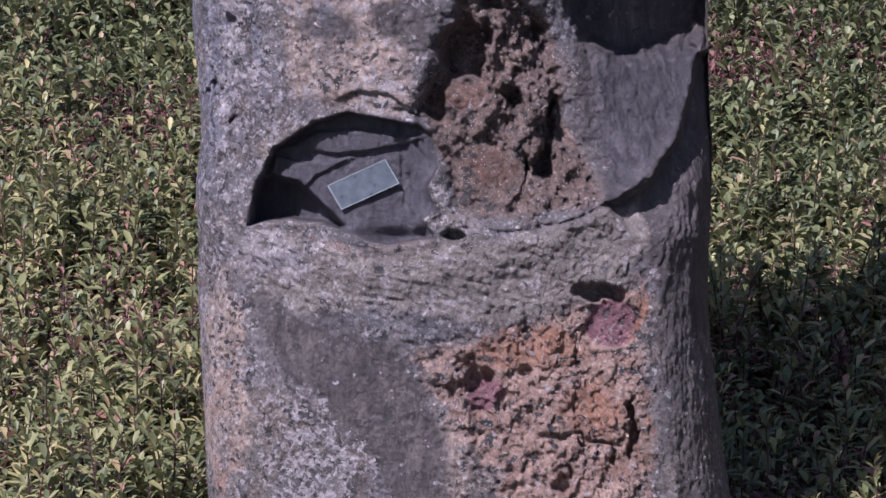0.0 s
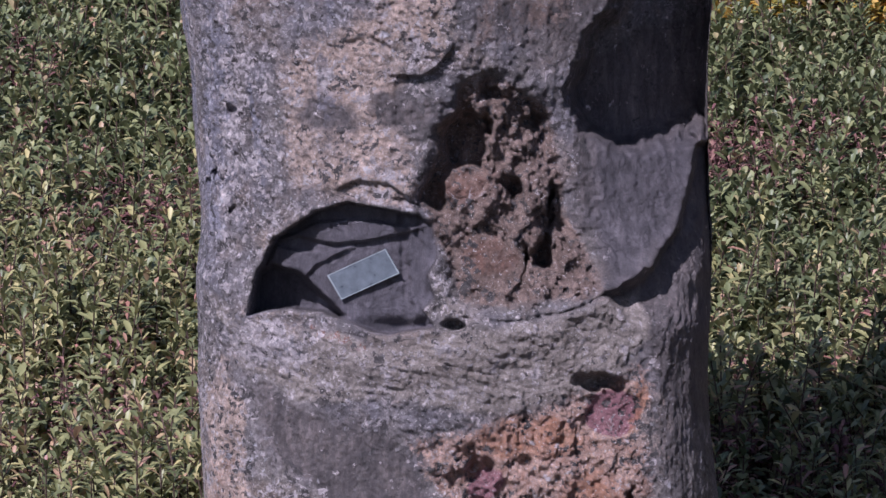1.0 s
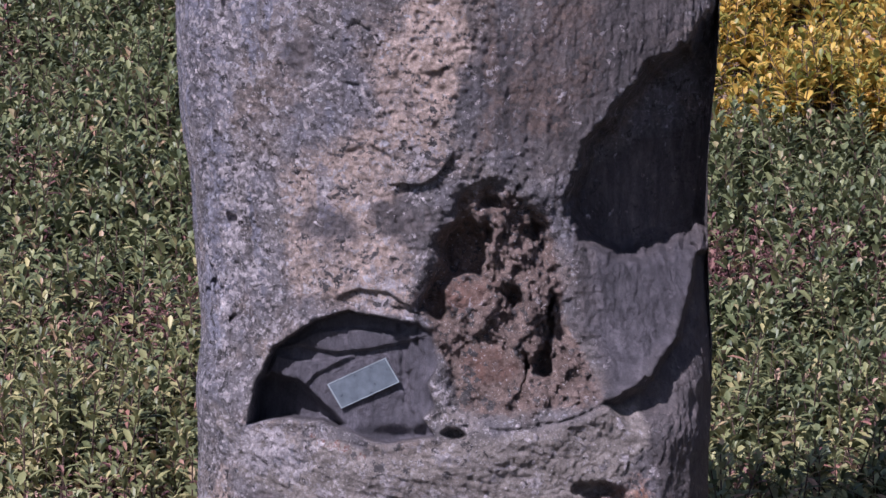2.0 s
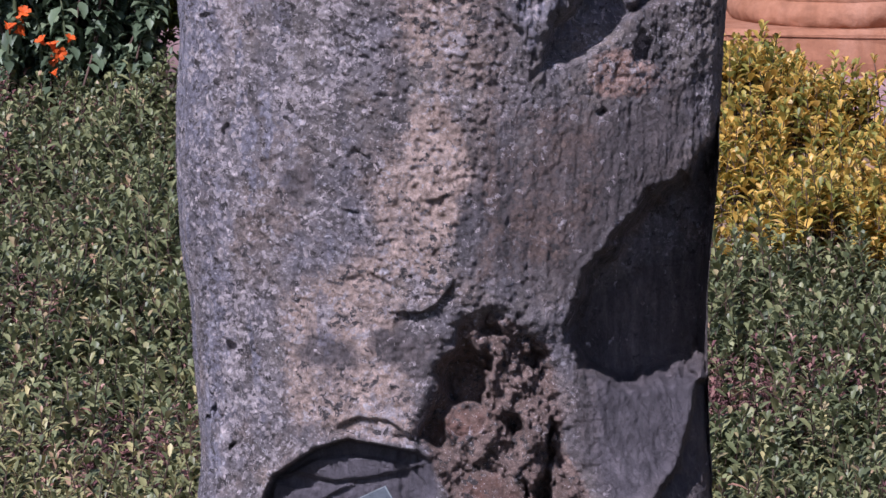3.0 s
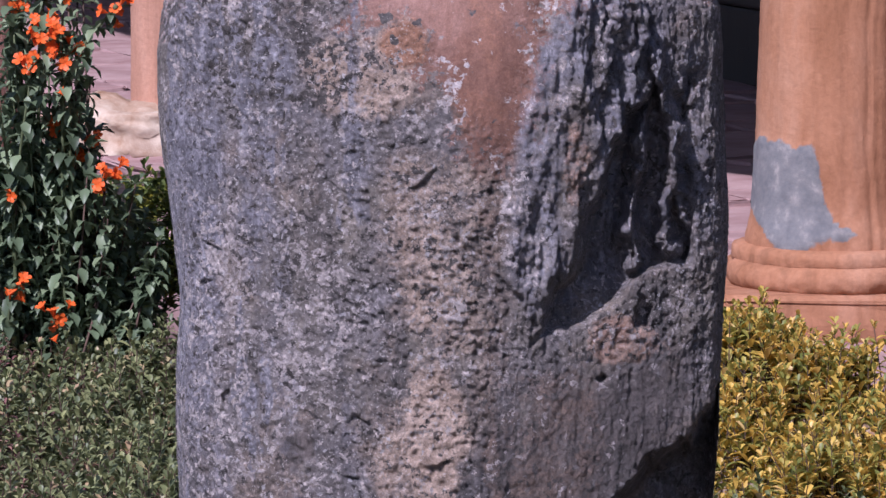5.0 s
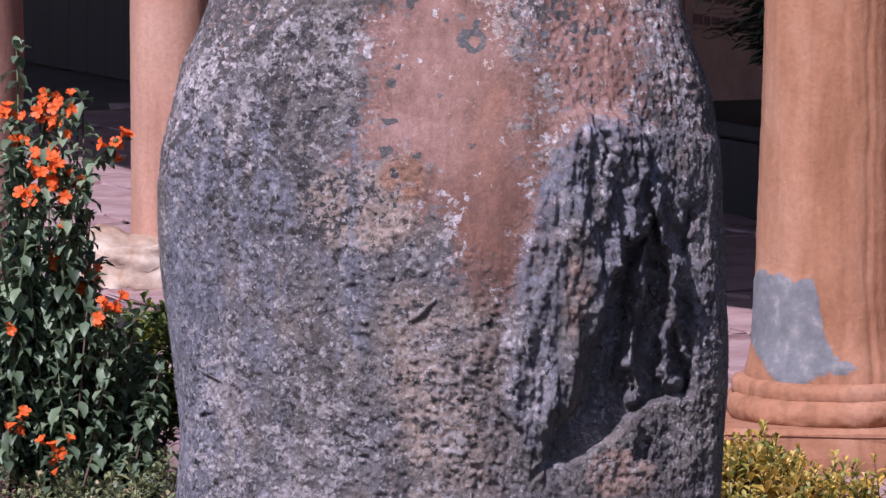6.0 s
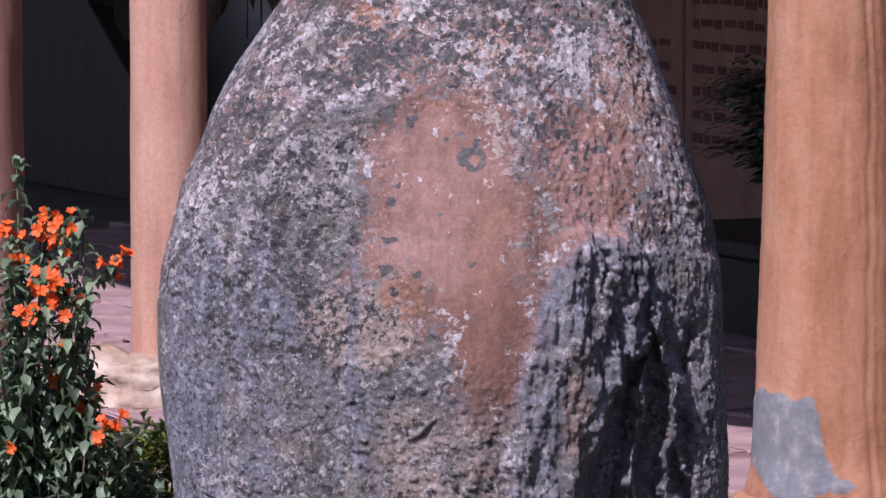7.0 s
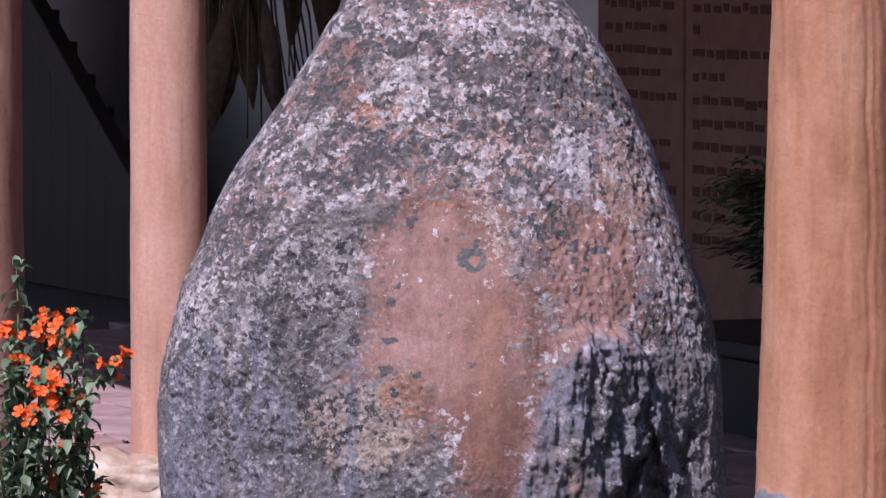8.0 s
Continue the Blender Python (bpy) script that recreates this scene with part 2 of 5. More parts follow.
YELLOW = leaf_material("yellow_leaf", ((0.0, (0.16, 0.19, 0.05)), (0.3, (0.36, 0.34, 0.08)), (0.55, (0.58, 0.42, 0.09)), (0.9, (0.74, 0.47, 0.10)), (1.0, (0.82, 0.60, 0.26))), through_light=0.4)
SHRUB = leaf_material("shrub_leaf", ((0.0, (0.055, 0.08, 0.045)), (0.6, (0.135, 0.185, 0.105)), (1.0, (0.24, 0.30, 0.175))))
PETAL = leaf_material("orange_petal", ((0.0, (0.75, 0.08, 0.02)), (0.45, (0.85, 0.17, 0.025)), (0.72, (0.88, 0.27, 0.035)), (0.85, (0.92, 0.46, 0.06)), (1.0, (0.93, 0.60, 0.10))), 0.5, 0.3)
TWIG = plain("brown_twig", (0.05, 0.03, 0.025), (0.13, 0.085, 0.065), 80, 0.85)
GREENTWIG = plain("green_twig", (0.05, 0.07, 0.03), (0.12, 0.14, 0.07), 80, 0.7)
COLUMN = column_material("orange_sandstone", (0.265, 0.117, 0.060), (0.352, 0.166, 0.093), (0.41, 0.217, 0.136), True)
POST = column_material("pink_limewash", (0.38, 0.20, 0.137), (0.44, 0.24, 0.168), (0.48, 0.285, 0.21))
POST_DARK = column_material("red_brown_stone", (0.24, 0.12, 0.09), (0.32, 0.165, 0.125), (0.38, 0.22, 0.18))
BOULDER = plain("cream_stone", (0.25, 0.135, 0.075), (0.56, 0.46, 0.37), 14, 0.85, 0.5, 0.01)
PAVER = plain("pink_paving_stone", (0.26, 0.15, 0.145), (0.42, 0.29, 0.28), 9, 0.8, 0.4, 0.006)
JOINT = plain("paving_joint", (0.10, 0.075, 0.065), (0.2, 0.15, 0.13), 40, 0.95)
PLASTER = plain("white_plaster", (0.68, 0.66, 0.65), (0.80, 0.78, 0.76), 5, 0.9, 0.2, 0.004)
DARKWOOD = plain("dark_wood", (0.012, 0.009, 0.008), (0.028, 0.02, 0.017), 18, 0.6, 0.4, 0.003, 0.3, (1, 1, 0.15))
TABLET = plain("red_brown_tablet", (0.21, 0.105, 0.075), (0.30, 0.16, 0.115), 12, 0.8, 0.3, 0.003)
INK = plain("dark_red_lettering", (0.085, 0.032, 0.026), (0.135, 0.055, 0.044), 50, 0.8)
FROND = plain("dry_frond", (0.055, 0.038, 0.028), (0.13, 0.095, 0.07), 30, 0.85)
TILE = plain("roof_tile", (0.26, 0.11, 0.07), (0.42, 0.20, 0.13), 10, 0.85)


# ---------------------------------------------------------------- mesh helpers
def link(name, verts, faces, material, parent=None, label="", smooth=True):
    me = bpy.data.meshes.new(name)
    me.from_pydata(verts, [], faces)
    me.materials.append(material)
    me.polygons.foreach_set("use_smooth", [smooth] * len(me.polygons))
    me.update()
    ob = new(name, me)
    if parent:
        ob.parent = parent
    if label:
        ob["label"] = label
    return ob


def big_mesh(name, verts, quads, material, smooth=True):
    """A mesh from numpy arrays: verts n x 3, quads m x 4 (or triangles m x 3)."""
    me = bpy.data.meshes.new(name)
    k = quads.shape[1]
    me.vertices.add(len(verts))
    me.vertices.foreach_set("co", np.ascontiguousarray(verts, dtype=np.float32).ravel())
    me.loops.add(quads.size)
    me.loops.foreach_set("vertex_index", np.ascontiguousarray(quads, dtype=np.int32).ravel())
    me.polygons.add(len(quads))
    me.polygons.foreach_set("loop_start", np.arange(0, quads.size, k, dtype=np.int32))
    me.polygons.foreach_set("use_smooth", np.full(len(quads), smooth))
    me.materials.append(material)
    me.update(calc_edges=True)
    me.validate()
    return me


def part(name, bm, material, parent=None, label="", smooth=False):
    me = bpy.data.meshes.new(name)
    for f in bm.faces:
        f.smooth = smooth
    bm.to_mesh(me)
    bm.free()
    me.materials.append(material)
    ob = new(name, me)
    if parent:
        ob.parent = parent
    if label:
        ob["label"] = label
    return ob


def box(sx, sy, sz, m=None, bevel=0.0):
    bm = bmesh.new()
    bmesh.ops.create_cube(bm, size=1)
    bmesh.ops.scale(bm, vec=(sx, sy, sz), verts=bm.verts)
    if bevel:
        bmesh.ops.bevel(bm, geom=list(bm.edges), offset=bevel, segments=2, profile=0.5, affect="EDGES")
    if m:
        bmesh.ops.transform(bm, matrix=m, verts=bm.verts)
    return bm


def hash3(ix, iy, iz, seed):
    h = (ix * 374761393 + iy * 668265263 + iz * 2147483647 + seed * 974634777) & 0xFFFFFFFF
    h = ((h ^ (h >> 13)) * 1274126177) & 0xFFFFFFFF
    h = ((h ^ (h >> 16)) * 2246822519) & 0xFFFFFFFF
    return ((h ^ (h >> 15)) & 0xFFFFFF) / float(0xFFFFFF)


def vnoise(x, y, z, seed=0):
    """Smooth value noise, 0 to 1, on arrays."""
    fx, fy, fz = np.floor(x), np.floor(y), np.floor(z)
    ix, iy, iz = fx.astype(np.int64), fy.astype(np.int64), fz.astype(np.int64)
    a, b, c = x - fx, y - fy, z - fz
    a, b, c = a * a * (3 - 2 * a), b * b * (3 - 2 * b), c * c * (3 - 2 * c)
    out = 0
    for dx in (0, 1):
        for dy in (0, 1):
            for dz in (0, 1):
                w = (a if dx else 1 - a) * (b if dy else 1 - b) * (c if dz else 1 - c)
                out = out + w * hash3(ix + dx, iy + dy, iz + dz, seed)
    return out


def fbm(x, y, z, octaves=4, seed=0, gain=0.5):
    out, amp, tot = 0, 1.0, 0.0
    for k in range(octaves):
        out = out + amp * vnoise(x * 2 ** k, y * 2 ** k, z * 2 ** k, seed + 7 * k)
        tot += amp
        amp *= gain
    return out / tot


def step(v, lo, hi):
    w = np.clip((v - lo) / (hi - lo), 0, 1)
    return w * w * (3 - 2 * w)


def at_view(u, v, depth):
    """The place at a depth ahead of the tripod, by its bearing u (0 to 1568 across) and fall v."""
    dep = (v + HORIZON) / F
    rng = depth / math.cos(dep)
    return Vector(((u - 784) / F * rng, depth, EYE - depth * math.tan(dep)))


# ---------------------------------------------------------------- the standing stone
AXIS = 6.35            # distance of the stone's axis
V_ROWS = [-90, -80, -50, 0, 40, 75, 150, 240, 300, 380, 450, 510, 560, 650, 700, 800, 882, 990, 1082, 1143, 1240, 1382, 1532, 1632, 1732, 1873, 1973, 2073, 2173, 2273, 2373, 2473, 2555, 2700, 2900]
LEFT = [800, 735, 670, 615, 580, 560, 515, 455, 410, 370, 348, 317, 310, 285, 279, 278, 284, 302, 314, 321, 317, 313, 322, 338, 344, 357, 358, 355, 352, 357, 362, 367, 370, 372, 372]
RIGHT = [812, 885, 950, 1000, 1035, 1062, 1105, 1148, 1170, 1200, 1225, 1245, 1262, 1275, 1278, 1280, 1283, 1289, 1286, 1282, 1278, 1272, 1258, 1250, 1250, 1255, 1260, 1255, 1250, 1256, 1268, 1280, 1293, 1312, 1325]


def near_line(u, v, pts):
    """Distance from a bent line, and how far along it (0 to 1)."""
    best, along = np.full(u.shape, 1e9), np.zeros(u.shape)
    n = len(pts) - 1
    for k in range(n):
        (x0, y0), (x1, y1) = pts[k], pts[k + 1]
        dx, dy = x1 - x0, y1 - y0
        w = np.clip(((u - x0) * dx + (v - y0) * dy) / (dx * dx + dy * dy), 0, 1)
        d = np.hypot(u - x0 - w * dx, v - y0 - w * dy)
        along = np.where(d < best, (k + w) / n, along)
        best = np.minimum(best, d)
    return best, along


def inside(u, v, pts):
    """Signed distance from a closed outline, positive inside."""
    d, _ = near_line(u, v, [*pts, pts[0]])
    odd = np.zeros(u.shape, dtype=bool)
    for (x0, y0), (x1, y1) in zip(pts, [*pts[1:], pts[0]]):
        if y0 != y1:
            odd ^= ((y0 > v) != (y1 > v)) & (u < (x1 - x0) * (v - y0) / (y1 - y0) + x0)
    return np.where(odd, d, -d)


def blob(u, v, cu, cv, ru, rv, soft=0.35):
    return step(-np.hypot((u - cu) / ru, (v - cv) / rv), -1 - soft, -1 + soft)


def standing_stone():
    front = np.arange(-96, 96.01, 0.34)
    back = np.arange(101, 260, 5.0)
    th = np.radians(np.concatenate([front, back]))
    rows = np.concatenate([np.arange(-90, 2600, 2.9), np.arange(2600, 2901, 20)])
    V, T = np.meshgrid(rows, th, indexing="ij")
    lo, hi = np.interp(rows, V_ROWS, LEFT), np.interp(rows, V_ROWS, RIGHT)
    kernel = np.hanning(33) / np.hanning(33).sum()
    smooth = lambda a: np.concatenate([a[:16], np.convolve(a, kernel, "valid"), a[-16:]])
    lo, hi = smooth(lo), smooth(hi)
    uc, hw = ((lo + hi) / 2)[:, None], ((hi - lo) / 2)[:, None]
    s, c = np.sin(T), np.cos(T)
    s2 = np.sign(s) * np.abs(s) ** 0.94
    U = uc + hw * s2
    half = hw / F * AXIS
    # a broad front on one side, and past a crease a flank that turns away to a steep edge
    crease = (np.interp(V, [-90, 400, 900, 1500, 2000, 2900], [860, 930, 850, 835, 900, 1050]) - uc) / hw
    past = np.clip((s2 - crease + 0.07) / (1.0 - crease), 0, 1) ** np.interp(V, [600, 950], [1.8, 1.15])
    flank = np.interp(V, [-90, 300, 700, 1000, 1750, 1900, 2060, 2300, 2900], [0.2, 0.42, 0.52, 0.63, 0.78, 0.55, 0.14, 0.10, 0.10])
    bulge = np.abs(c) ** 0.68
    turned = (1 - flank * past) * np.sqrt(np.clip(1 - np.abs(s2) ** 26, 0, 1))
    on_flank = step(s2, crease - 0.25, crease + 0.15) * (c > 0)
    bulge = bulge * (1 - on_flank) + np.minimum(turned, bulge * 1.25 + 0.02) * on_flank
    Y = AXIS - 0.66 * half * np.sign(c) * bulge
    dep = (V + HORIZON) / F
    X = (U - 784) / F * Y / np.cos(dep)
    Z = EYE - Y * np.tan(dep)

    # ---- wandering noise for ragged outlines
    n1 = fbm(X * 28, Y * 28, Z * 28, 5, 3) - 0.5
    n2 = fbm(X * 28, Y * 28, Z * 28, 5, 91) - 0.5
    n3 = fbm(X * 75, Y * 75, Z * 75, 4, 17) - 0.5
    vert = fbm(X * 60, Y * 60, Z * 11, 4, 29) - 0.5
    vert2 = fbm(X * 120, Y * 120, Z * 16, 3, 83) - 0.5
    low = fbm(X * 7, Y * 7, Z * 7, 4, 41) - 0.5
    u, v = U + 46 * n1, V + 46 * n2
    uf, vf = U + 14 * n1, V + 14 * n2
    us, vs = U + 26 * n1 + 34 * n3, V + 26 * n2 + 34 * (fbm(X * 75, Y * 75, Z * 75, 3, 117) - 0.5)
    ft = c > 0
    d = 0.014 * low + 0.003 * n1 + 0.0018 * n3
    fine = fbm(X * 190, Y * 190, Z * 190, 3, 55) - 0.5
    e = np.zeros(U.shape)              # how far hollows go in, straight away from the path

    # ---- head: the smooth face and the crusty cap round it
    face = inside(u + 40 * low + 30 * n1, v + 40 * n2, [(690, 440), (750, 345), (850, 375), (905, 470), (930, 560), (940, 700), (915, 850), (835, 865), (795, 770), (700, 672), (640, 650), (668, 580), (682, 500)])
    pink = step(face, -110, 65)
    collar, _ = near_line(u, v, [(330, 640), (420, 470), (560, 385), (770, 335), (900, 395), (960, 480), (1010, 580)])
    d += 0.006 * np.exp(-(collar / 40) ** 2)
    above = step(-(v - np.interp(u, [300, 430, 560, 770, 900, 960, 1030, 1300], [700, 470, 385, 335, 395, 480, 580, 640])), -8, 8)
    d -= 0.004 * above
    d -= 0.004 * pink
    # ---- the blue-grey ridged block and the deep hollow beside it
    block = inside(u, v, [(945, 690), (1000, 600), (1110, 590), (1140, 680), (1130, 820), (1085, 900), (1040, 990), (1005, 1100), (935, 1225), (890, 1130), (885, 1000), (910, 850)])
    bm_ = step(block + 14 * n3, -26, 26)
    slats = fbm(X * 62, Y * 62, Z * 15, 5, 611, 0.55) * 7
    slats = (np.floor(slats) + step(slats - np.floor(slats), 0.7, 0.98)) / 7 - 0.5
    d += bm_ * (0.015 + 0.008 * vert + 0.010 * vert2 + 0.004 * n3 + 0.007 * n1 + 0.020 * slats)
    ridged = inside(u, v, [(985, 590), (1120, 600), (1250, 700), (1265, 900), (1225, 1085), (1130, 1130), (950, 1225), (1000, 1090), (1050, 800)])
    d += step(ridged, -70, 50) * (0.008 * vert + 0.011 * vert2 + 0.003 * n3 + 0.014 * slats)
    hollow = inside(0.5 * (u + uf) + 12 * n3, 0.5 * (v + vf) + 12 * n3, [(1105, 815), (1150, 760), (1185, 850), (1222, 1075), (1185, 1092), (1130, 1115), (1065, 1180), (940, 1228), (1005, 1105), (1042, 990)])
    e += 0.046 * step(hollow, -5, 14) * (1 - 0.7 * step(V - 0.25 * (U - 1100) * -1 + 20 * n1, 1060, 1200))
    for ru, v0, v1, w, h in ((1126, 800, 1105, 14, 0.042), (1190, 830, 1070, 13, 0.046), (1160, 700, 960, 10, 0.02)):
        e -= h * np.exp(-((us + 10 * n1 - ru - 10 * np.sin(V / 60)) / w) ** 2) * step(v, v0 - 20, v0 + 20) * step(-v, -v1 - 12, -v1 + 12)
    for ru, v0, v1, w, h in ((1212, 760, 1085, 11, 0.03), (1060, 610, 690, 6, 0.012), (1095, 630, 740, 6, 0.012), (1140, 640, 760, 6, 0.012), (1178, 780, 900, 7, 0.014)):
        e += 0.75 * h * np.exp(-((us + 14 * n1 - ru - 8 * np.sin(V / 50)) / w) ** 2) * step(v, v0 - 20, v0 + 20) * step(-v, -v1 - 14, -v1 + 14)
    e += 0.018 * blob(us, vs, 1138, 1182, 14, 22, 0.6)
    # ---- waist: the flank that hangs over a long hollow
    under = inside(u + 20 * n3, v + 20 * n3, [(1300, 1270), (1222, 1390), (1140, 1432), (1095, 1505), (1020, 1590), (1000, 1690), (1030, 1745), (1105, 1782), (1165, 1790), (1300, 1755)])
    e += 0.11 * step(under, -4, 30) * (1 - 0.95 * step(V + 60 * n1 + 30 * n3 + 0.5 * (U - 1130), 1735, 1835))
    shell, _ = near_line(uf, vf, [(1000, 2060), (1062, 2034), (1142, 1985), (1196, 1913), (1226, 1765)])
    below = inside(uf, vf, [(1226, 1765), (1196, 1913), (1142, 1985), (1062, 2034), (1130, 2110), (1200, 2120), (1300, 2100), (1300, 1760)])
    e += 0.036 * step(below, -3, 10) * step(-V, -2105, -2020)
    d += 0.005 * np.exp(-(shell / 14) ** 2)
    # ---- chipped plates with a dark lip
    def lip(pts, depth, reach):
        """A plate that stands proud over a broken edge; the edge runs left to right."""
        nonlocal d
        xs, ys = zip(*pts)
        edge = np.interp(uf, xs, ys)
        on = step(uf, xs[0] - 12, xs[0] + 14) * step(-uf, -xs[-1] - 12, -xs[-1] + 14)
        gap = vf - edge
        d -= depth * on * step(gap, -2, 5) * np.exp(-np.clip(gap, 0, None) / reach)
        d += 0.5 * depth * on * np.exp(-np.clip(-gap, 0, None) / reach) * step(-gap, -2, 3)
    lip([(700, 1648), (740, 1648), (775, 1628), (803, 1588)], 0.0088, 45)
    lip([(610, 1372), (630, 1360), (655, 1374)], 0.0055, 18)
    lip([(748, 1448), (775, 1450), (800, 1440)], 0.0066, 14)
    lip([(605, 1467), (640, 1468)], 0.0050, 12)
    lip([(725, 957), (745, 946), (770, 922)], 0.0055, 25)
    lip([(885, 1112), (905, 1140), (925, 1150)], 0.0066, 20)
    lip([(598, 1850), (635, 1832), (690, 1836), (735, 1862)], 0.0072, 22)
    lip([(690, 1858), (722, 1862), (748, 1878)], 0.0055, 15)
    lip([(360, 1050), (390, 1062)], 0.0055, 15)
    lip([(402, 1712), (418, 1704)], 0.0055, 12)
    lip([(455, 1378), (480, 1372), (505, 1362)], 0.0033, 12)
    lip([(590, 1595), (650, 1578), (700, 1600)], 0.0028, 20)
    lip([(1030, 1570), (1075, 1535)], 0.0055, 14)
    def plates(freq, steps, seed):
        t = fbm(X * freq, Y * freq, Z * freq * 0.75, 5, seed, 0.55) * steps
        w = t - np.floor(t)
        return (np.floor(t) + step(w, 0.72, 0.98)) / steps - 0.5
    broken = plates(44, 8, 233)
    d += 0.007 * broken * np.maximum(bm_, 0.7 * step(ridged, -70, 50))
    # ---- eroded brown hollow beside the cavity
    eroded = inside(u, v, [(800, 1665), (900, 1650), (985, 1690), (1000, 1800), (1045, 1950), (1075, 2030), (960, 2070), (800, 2060), (765, 1950), (740, 1850), (765, 1770)])
    er = step(eroded, -15, 25)
    lump = fbm(X * 42, Y * 42, Z * 42, 4, 77) - 0.5
    d += er * (-0.016 + 0.026 * lump + 0.014 * n3 + 0.036 * broken + 0.006 * fine)
    for cu, cv, ru, rv, h in ((822, 1778, 40, 55, 0.05), (775, 1850, 22, 40, 0.03), (908, 1850, 22, 20, 0.032), (968, 1962, 20, 32, 0.036), (985, 1885, 9, 40, 0.025), (945, 1735, 24, 16, 0.022), (936, 1985, 5, 40, 0.02), (880, 1690, 26, 12, 0.02)):
        e += h * blob(us + 22 * n1, vs + 22 * n2, cu, cv, ru, rv, 0.3)
    plate = blob(uf, vf, 868, 1985, 68, 50, 0.12)
    d = d * (1 - 0.85 * plate)
    e = e * (1 - 0.85 * plate) + 0.017 * plate
    plate2 = blob(uf, vf, 828, 1838, 38, 34, 0.15)
    d = d * (1 - 0.8 * plate2)
    e = e * (1 - 0.8 * plate2) + 0.022 * plate2
    knob = blob(uf, vf, 950, 1855, 24, 50, 0.6) + blob(uf, vf, 958, 1945, 18, 24, 0.6)
    d += 0.014 * knob
    # ---- the lower lip of the cavity and the worn band under it
    lipd, _ = near_line(u, v, [(380, 2010), (455, 2090), (600, 2130), (700, 2150), (830, 2120), (960, 2080), (1110, 2010)])
    d += 0.012 * np.exp(-(lipd / 55) ** 2)
    band = inside(u, v, [(360, 2000), (455, 2085), (620, 2100), (700, 2120), (860, 2090), (1000, 2060), (1120, 2020), (1150, 2110), (1050, 2210), (900, 2260), (700, 2230), (520, 2230), (420, 2160)])
    bd = step(band, -20, 30)
    slant = fbm((X - Z * 0.55) * 35, Y * 20, (Z + X * 0.3) * 170, 4, 63) - 0.5
    d += bd * 0.006 * slant
    crack, _ = near_line(uf, vf, [(820, 2075), (900, 2082), (985, 2068), (1055, 2040), (1130, 1990)])
    d -= 0.006 * np.exp(-(crack / 3.5) ** 2)
    e += 0.022 * blob(uf, vf, 803, 2088, 22, 9, 0.3)
    # ---- rust-coloured rotten part
    rotten = inside(u, v, [(735, 2290), (850, 2270), (960, 2230), (1040, 2200), (1150, 2160), (1150, 2420), (1175, 2600), (1160, 2950), (900, 2950), (870, 2500), (800, 2420), (770, 2350)])
    ro = step(rotten, -70, 70)
    d += ro * (-0.006 + 0.012 * lump + 0.010 * vert + 0.009 * n3 + 0.024 * broken + 0.004 * fine)
    for cu, cv, ru, rv, h in ((1066, 2188, 40, 17, 0.035), (842, 2350, 30, 18, 0.03), (800, 2360, 12, 12, 0.02), (1120, 2425, 8, 45, 0.03), (995, 2530, 22, 12, 0.02), (1060, 2450, 40, 5, 0.012), (930, 2330, 16, 10, 0.014), (1085, 2475, 6, 25, 0.014), (985, 2445, 40, 6, 0.012)):
        e += h * blob(us + 10 * n1, vs + 10 * n2, cu, cv, ru, rv, 0.35)
    wet = blob(uf, vf, 1090, 2245, 48, 42, 0.25)
    d = d * (1 - 0.7 * wet)
    e = e * (1 - 0.7 * wet) + 0.013 * wet
    # small nicks down the left edge
    for cu, cv, ru, rv, h in ((376, 1828, 5, 9, 0.012), (372, 1800, 4, 6, 0.01), (415, 1884, 8, 6, 0.012), (368, 1122, 9, 7, 0.012), (408, 1712, 6, 10, 0.01), (1066, 1290, 9, 6, 0.012), (400, 1330, 5, 7, 0.008)):
        e += h * blob(us, vs, cu, cv, ru, rv, 0.5)
    # ---- the cavity broken into the side
    hole = inside(uf, vf, [(453, 2070), (459, 1995), (488, 1938), (555, 1890), (622, 1871), (700, 1884), (742, 1893), (768, 1915), (776, 1965), (758, 2000), (768, 2040), (748, 2062), (770, 2096), (690, 2106), (620, 2084), (570, 2066), (520, 2060)])
    inn = step(hole, -2, 4)
    slab = 0.026 - 0.010 * step(V, 1900, 2090) + 0.010 * step(-u, -620, -500)
    flakes = inside(uf, vf, [(480, 1945), (560, 1905), (640, 1900), (765, 1915), (640, 1945), (600, 1950), (530, 1935)])
    slab = slab - 0.009 * step(flakes, -1, 5)
    flakes2 = inside(uf, vf, [(470, 1990), (490, 1950), (560, 1960), (640, 1950), (560, 1985), (540, 2005)])
    slab = slab - 0.007 * step(flakes2, -1, 4)
    pocket = inside(uf, vf, [(440, 2090), (452, 1996), (480, 1985), (530, 1995), (560, 2020), (612, 2072), (600, 2100)])
    slab = slab + 0.045 * step(pocket, -3, 9) + 0.010 * n1 * step(pocket, -3, 9)
    slab = slab + 0.004 * step(u + 20 * n3, 705, 712) * step(-V, -2060, -2030) - 0.010 * step(uf + 30 * n3, 722, 730) - 0.006 * step(uf + 40 * n1, 748, 756) + 0.004 * vert + 0.0015 * n3
    slab = slab + 0.012 * step(V, 2070, 2092) * step(u, 620, 690)
    d = d * (1 - inn)
    e = e * (1 - inn) + slab * inn
    edge = np.exp(-((hole + 5) / 7) ** 2)
    d += 0.003 * edge * (1 - inn)

    # thin plates of crust with broken edges
    calm = step(inside(u, v, [(850, 1330), (1000, 1230), (1260, 1230), (1260, 2120), (1120, 2080), (1040, 1980), (1000, 1650), (860, 1600), (820, 1480)]), -30, 60)
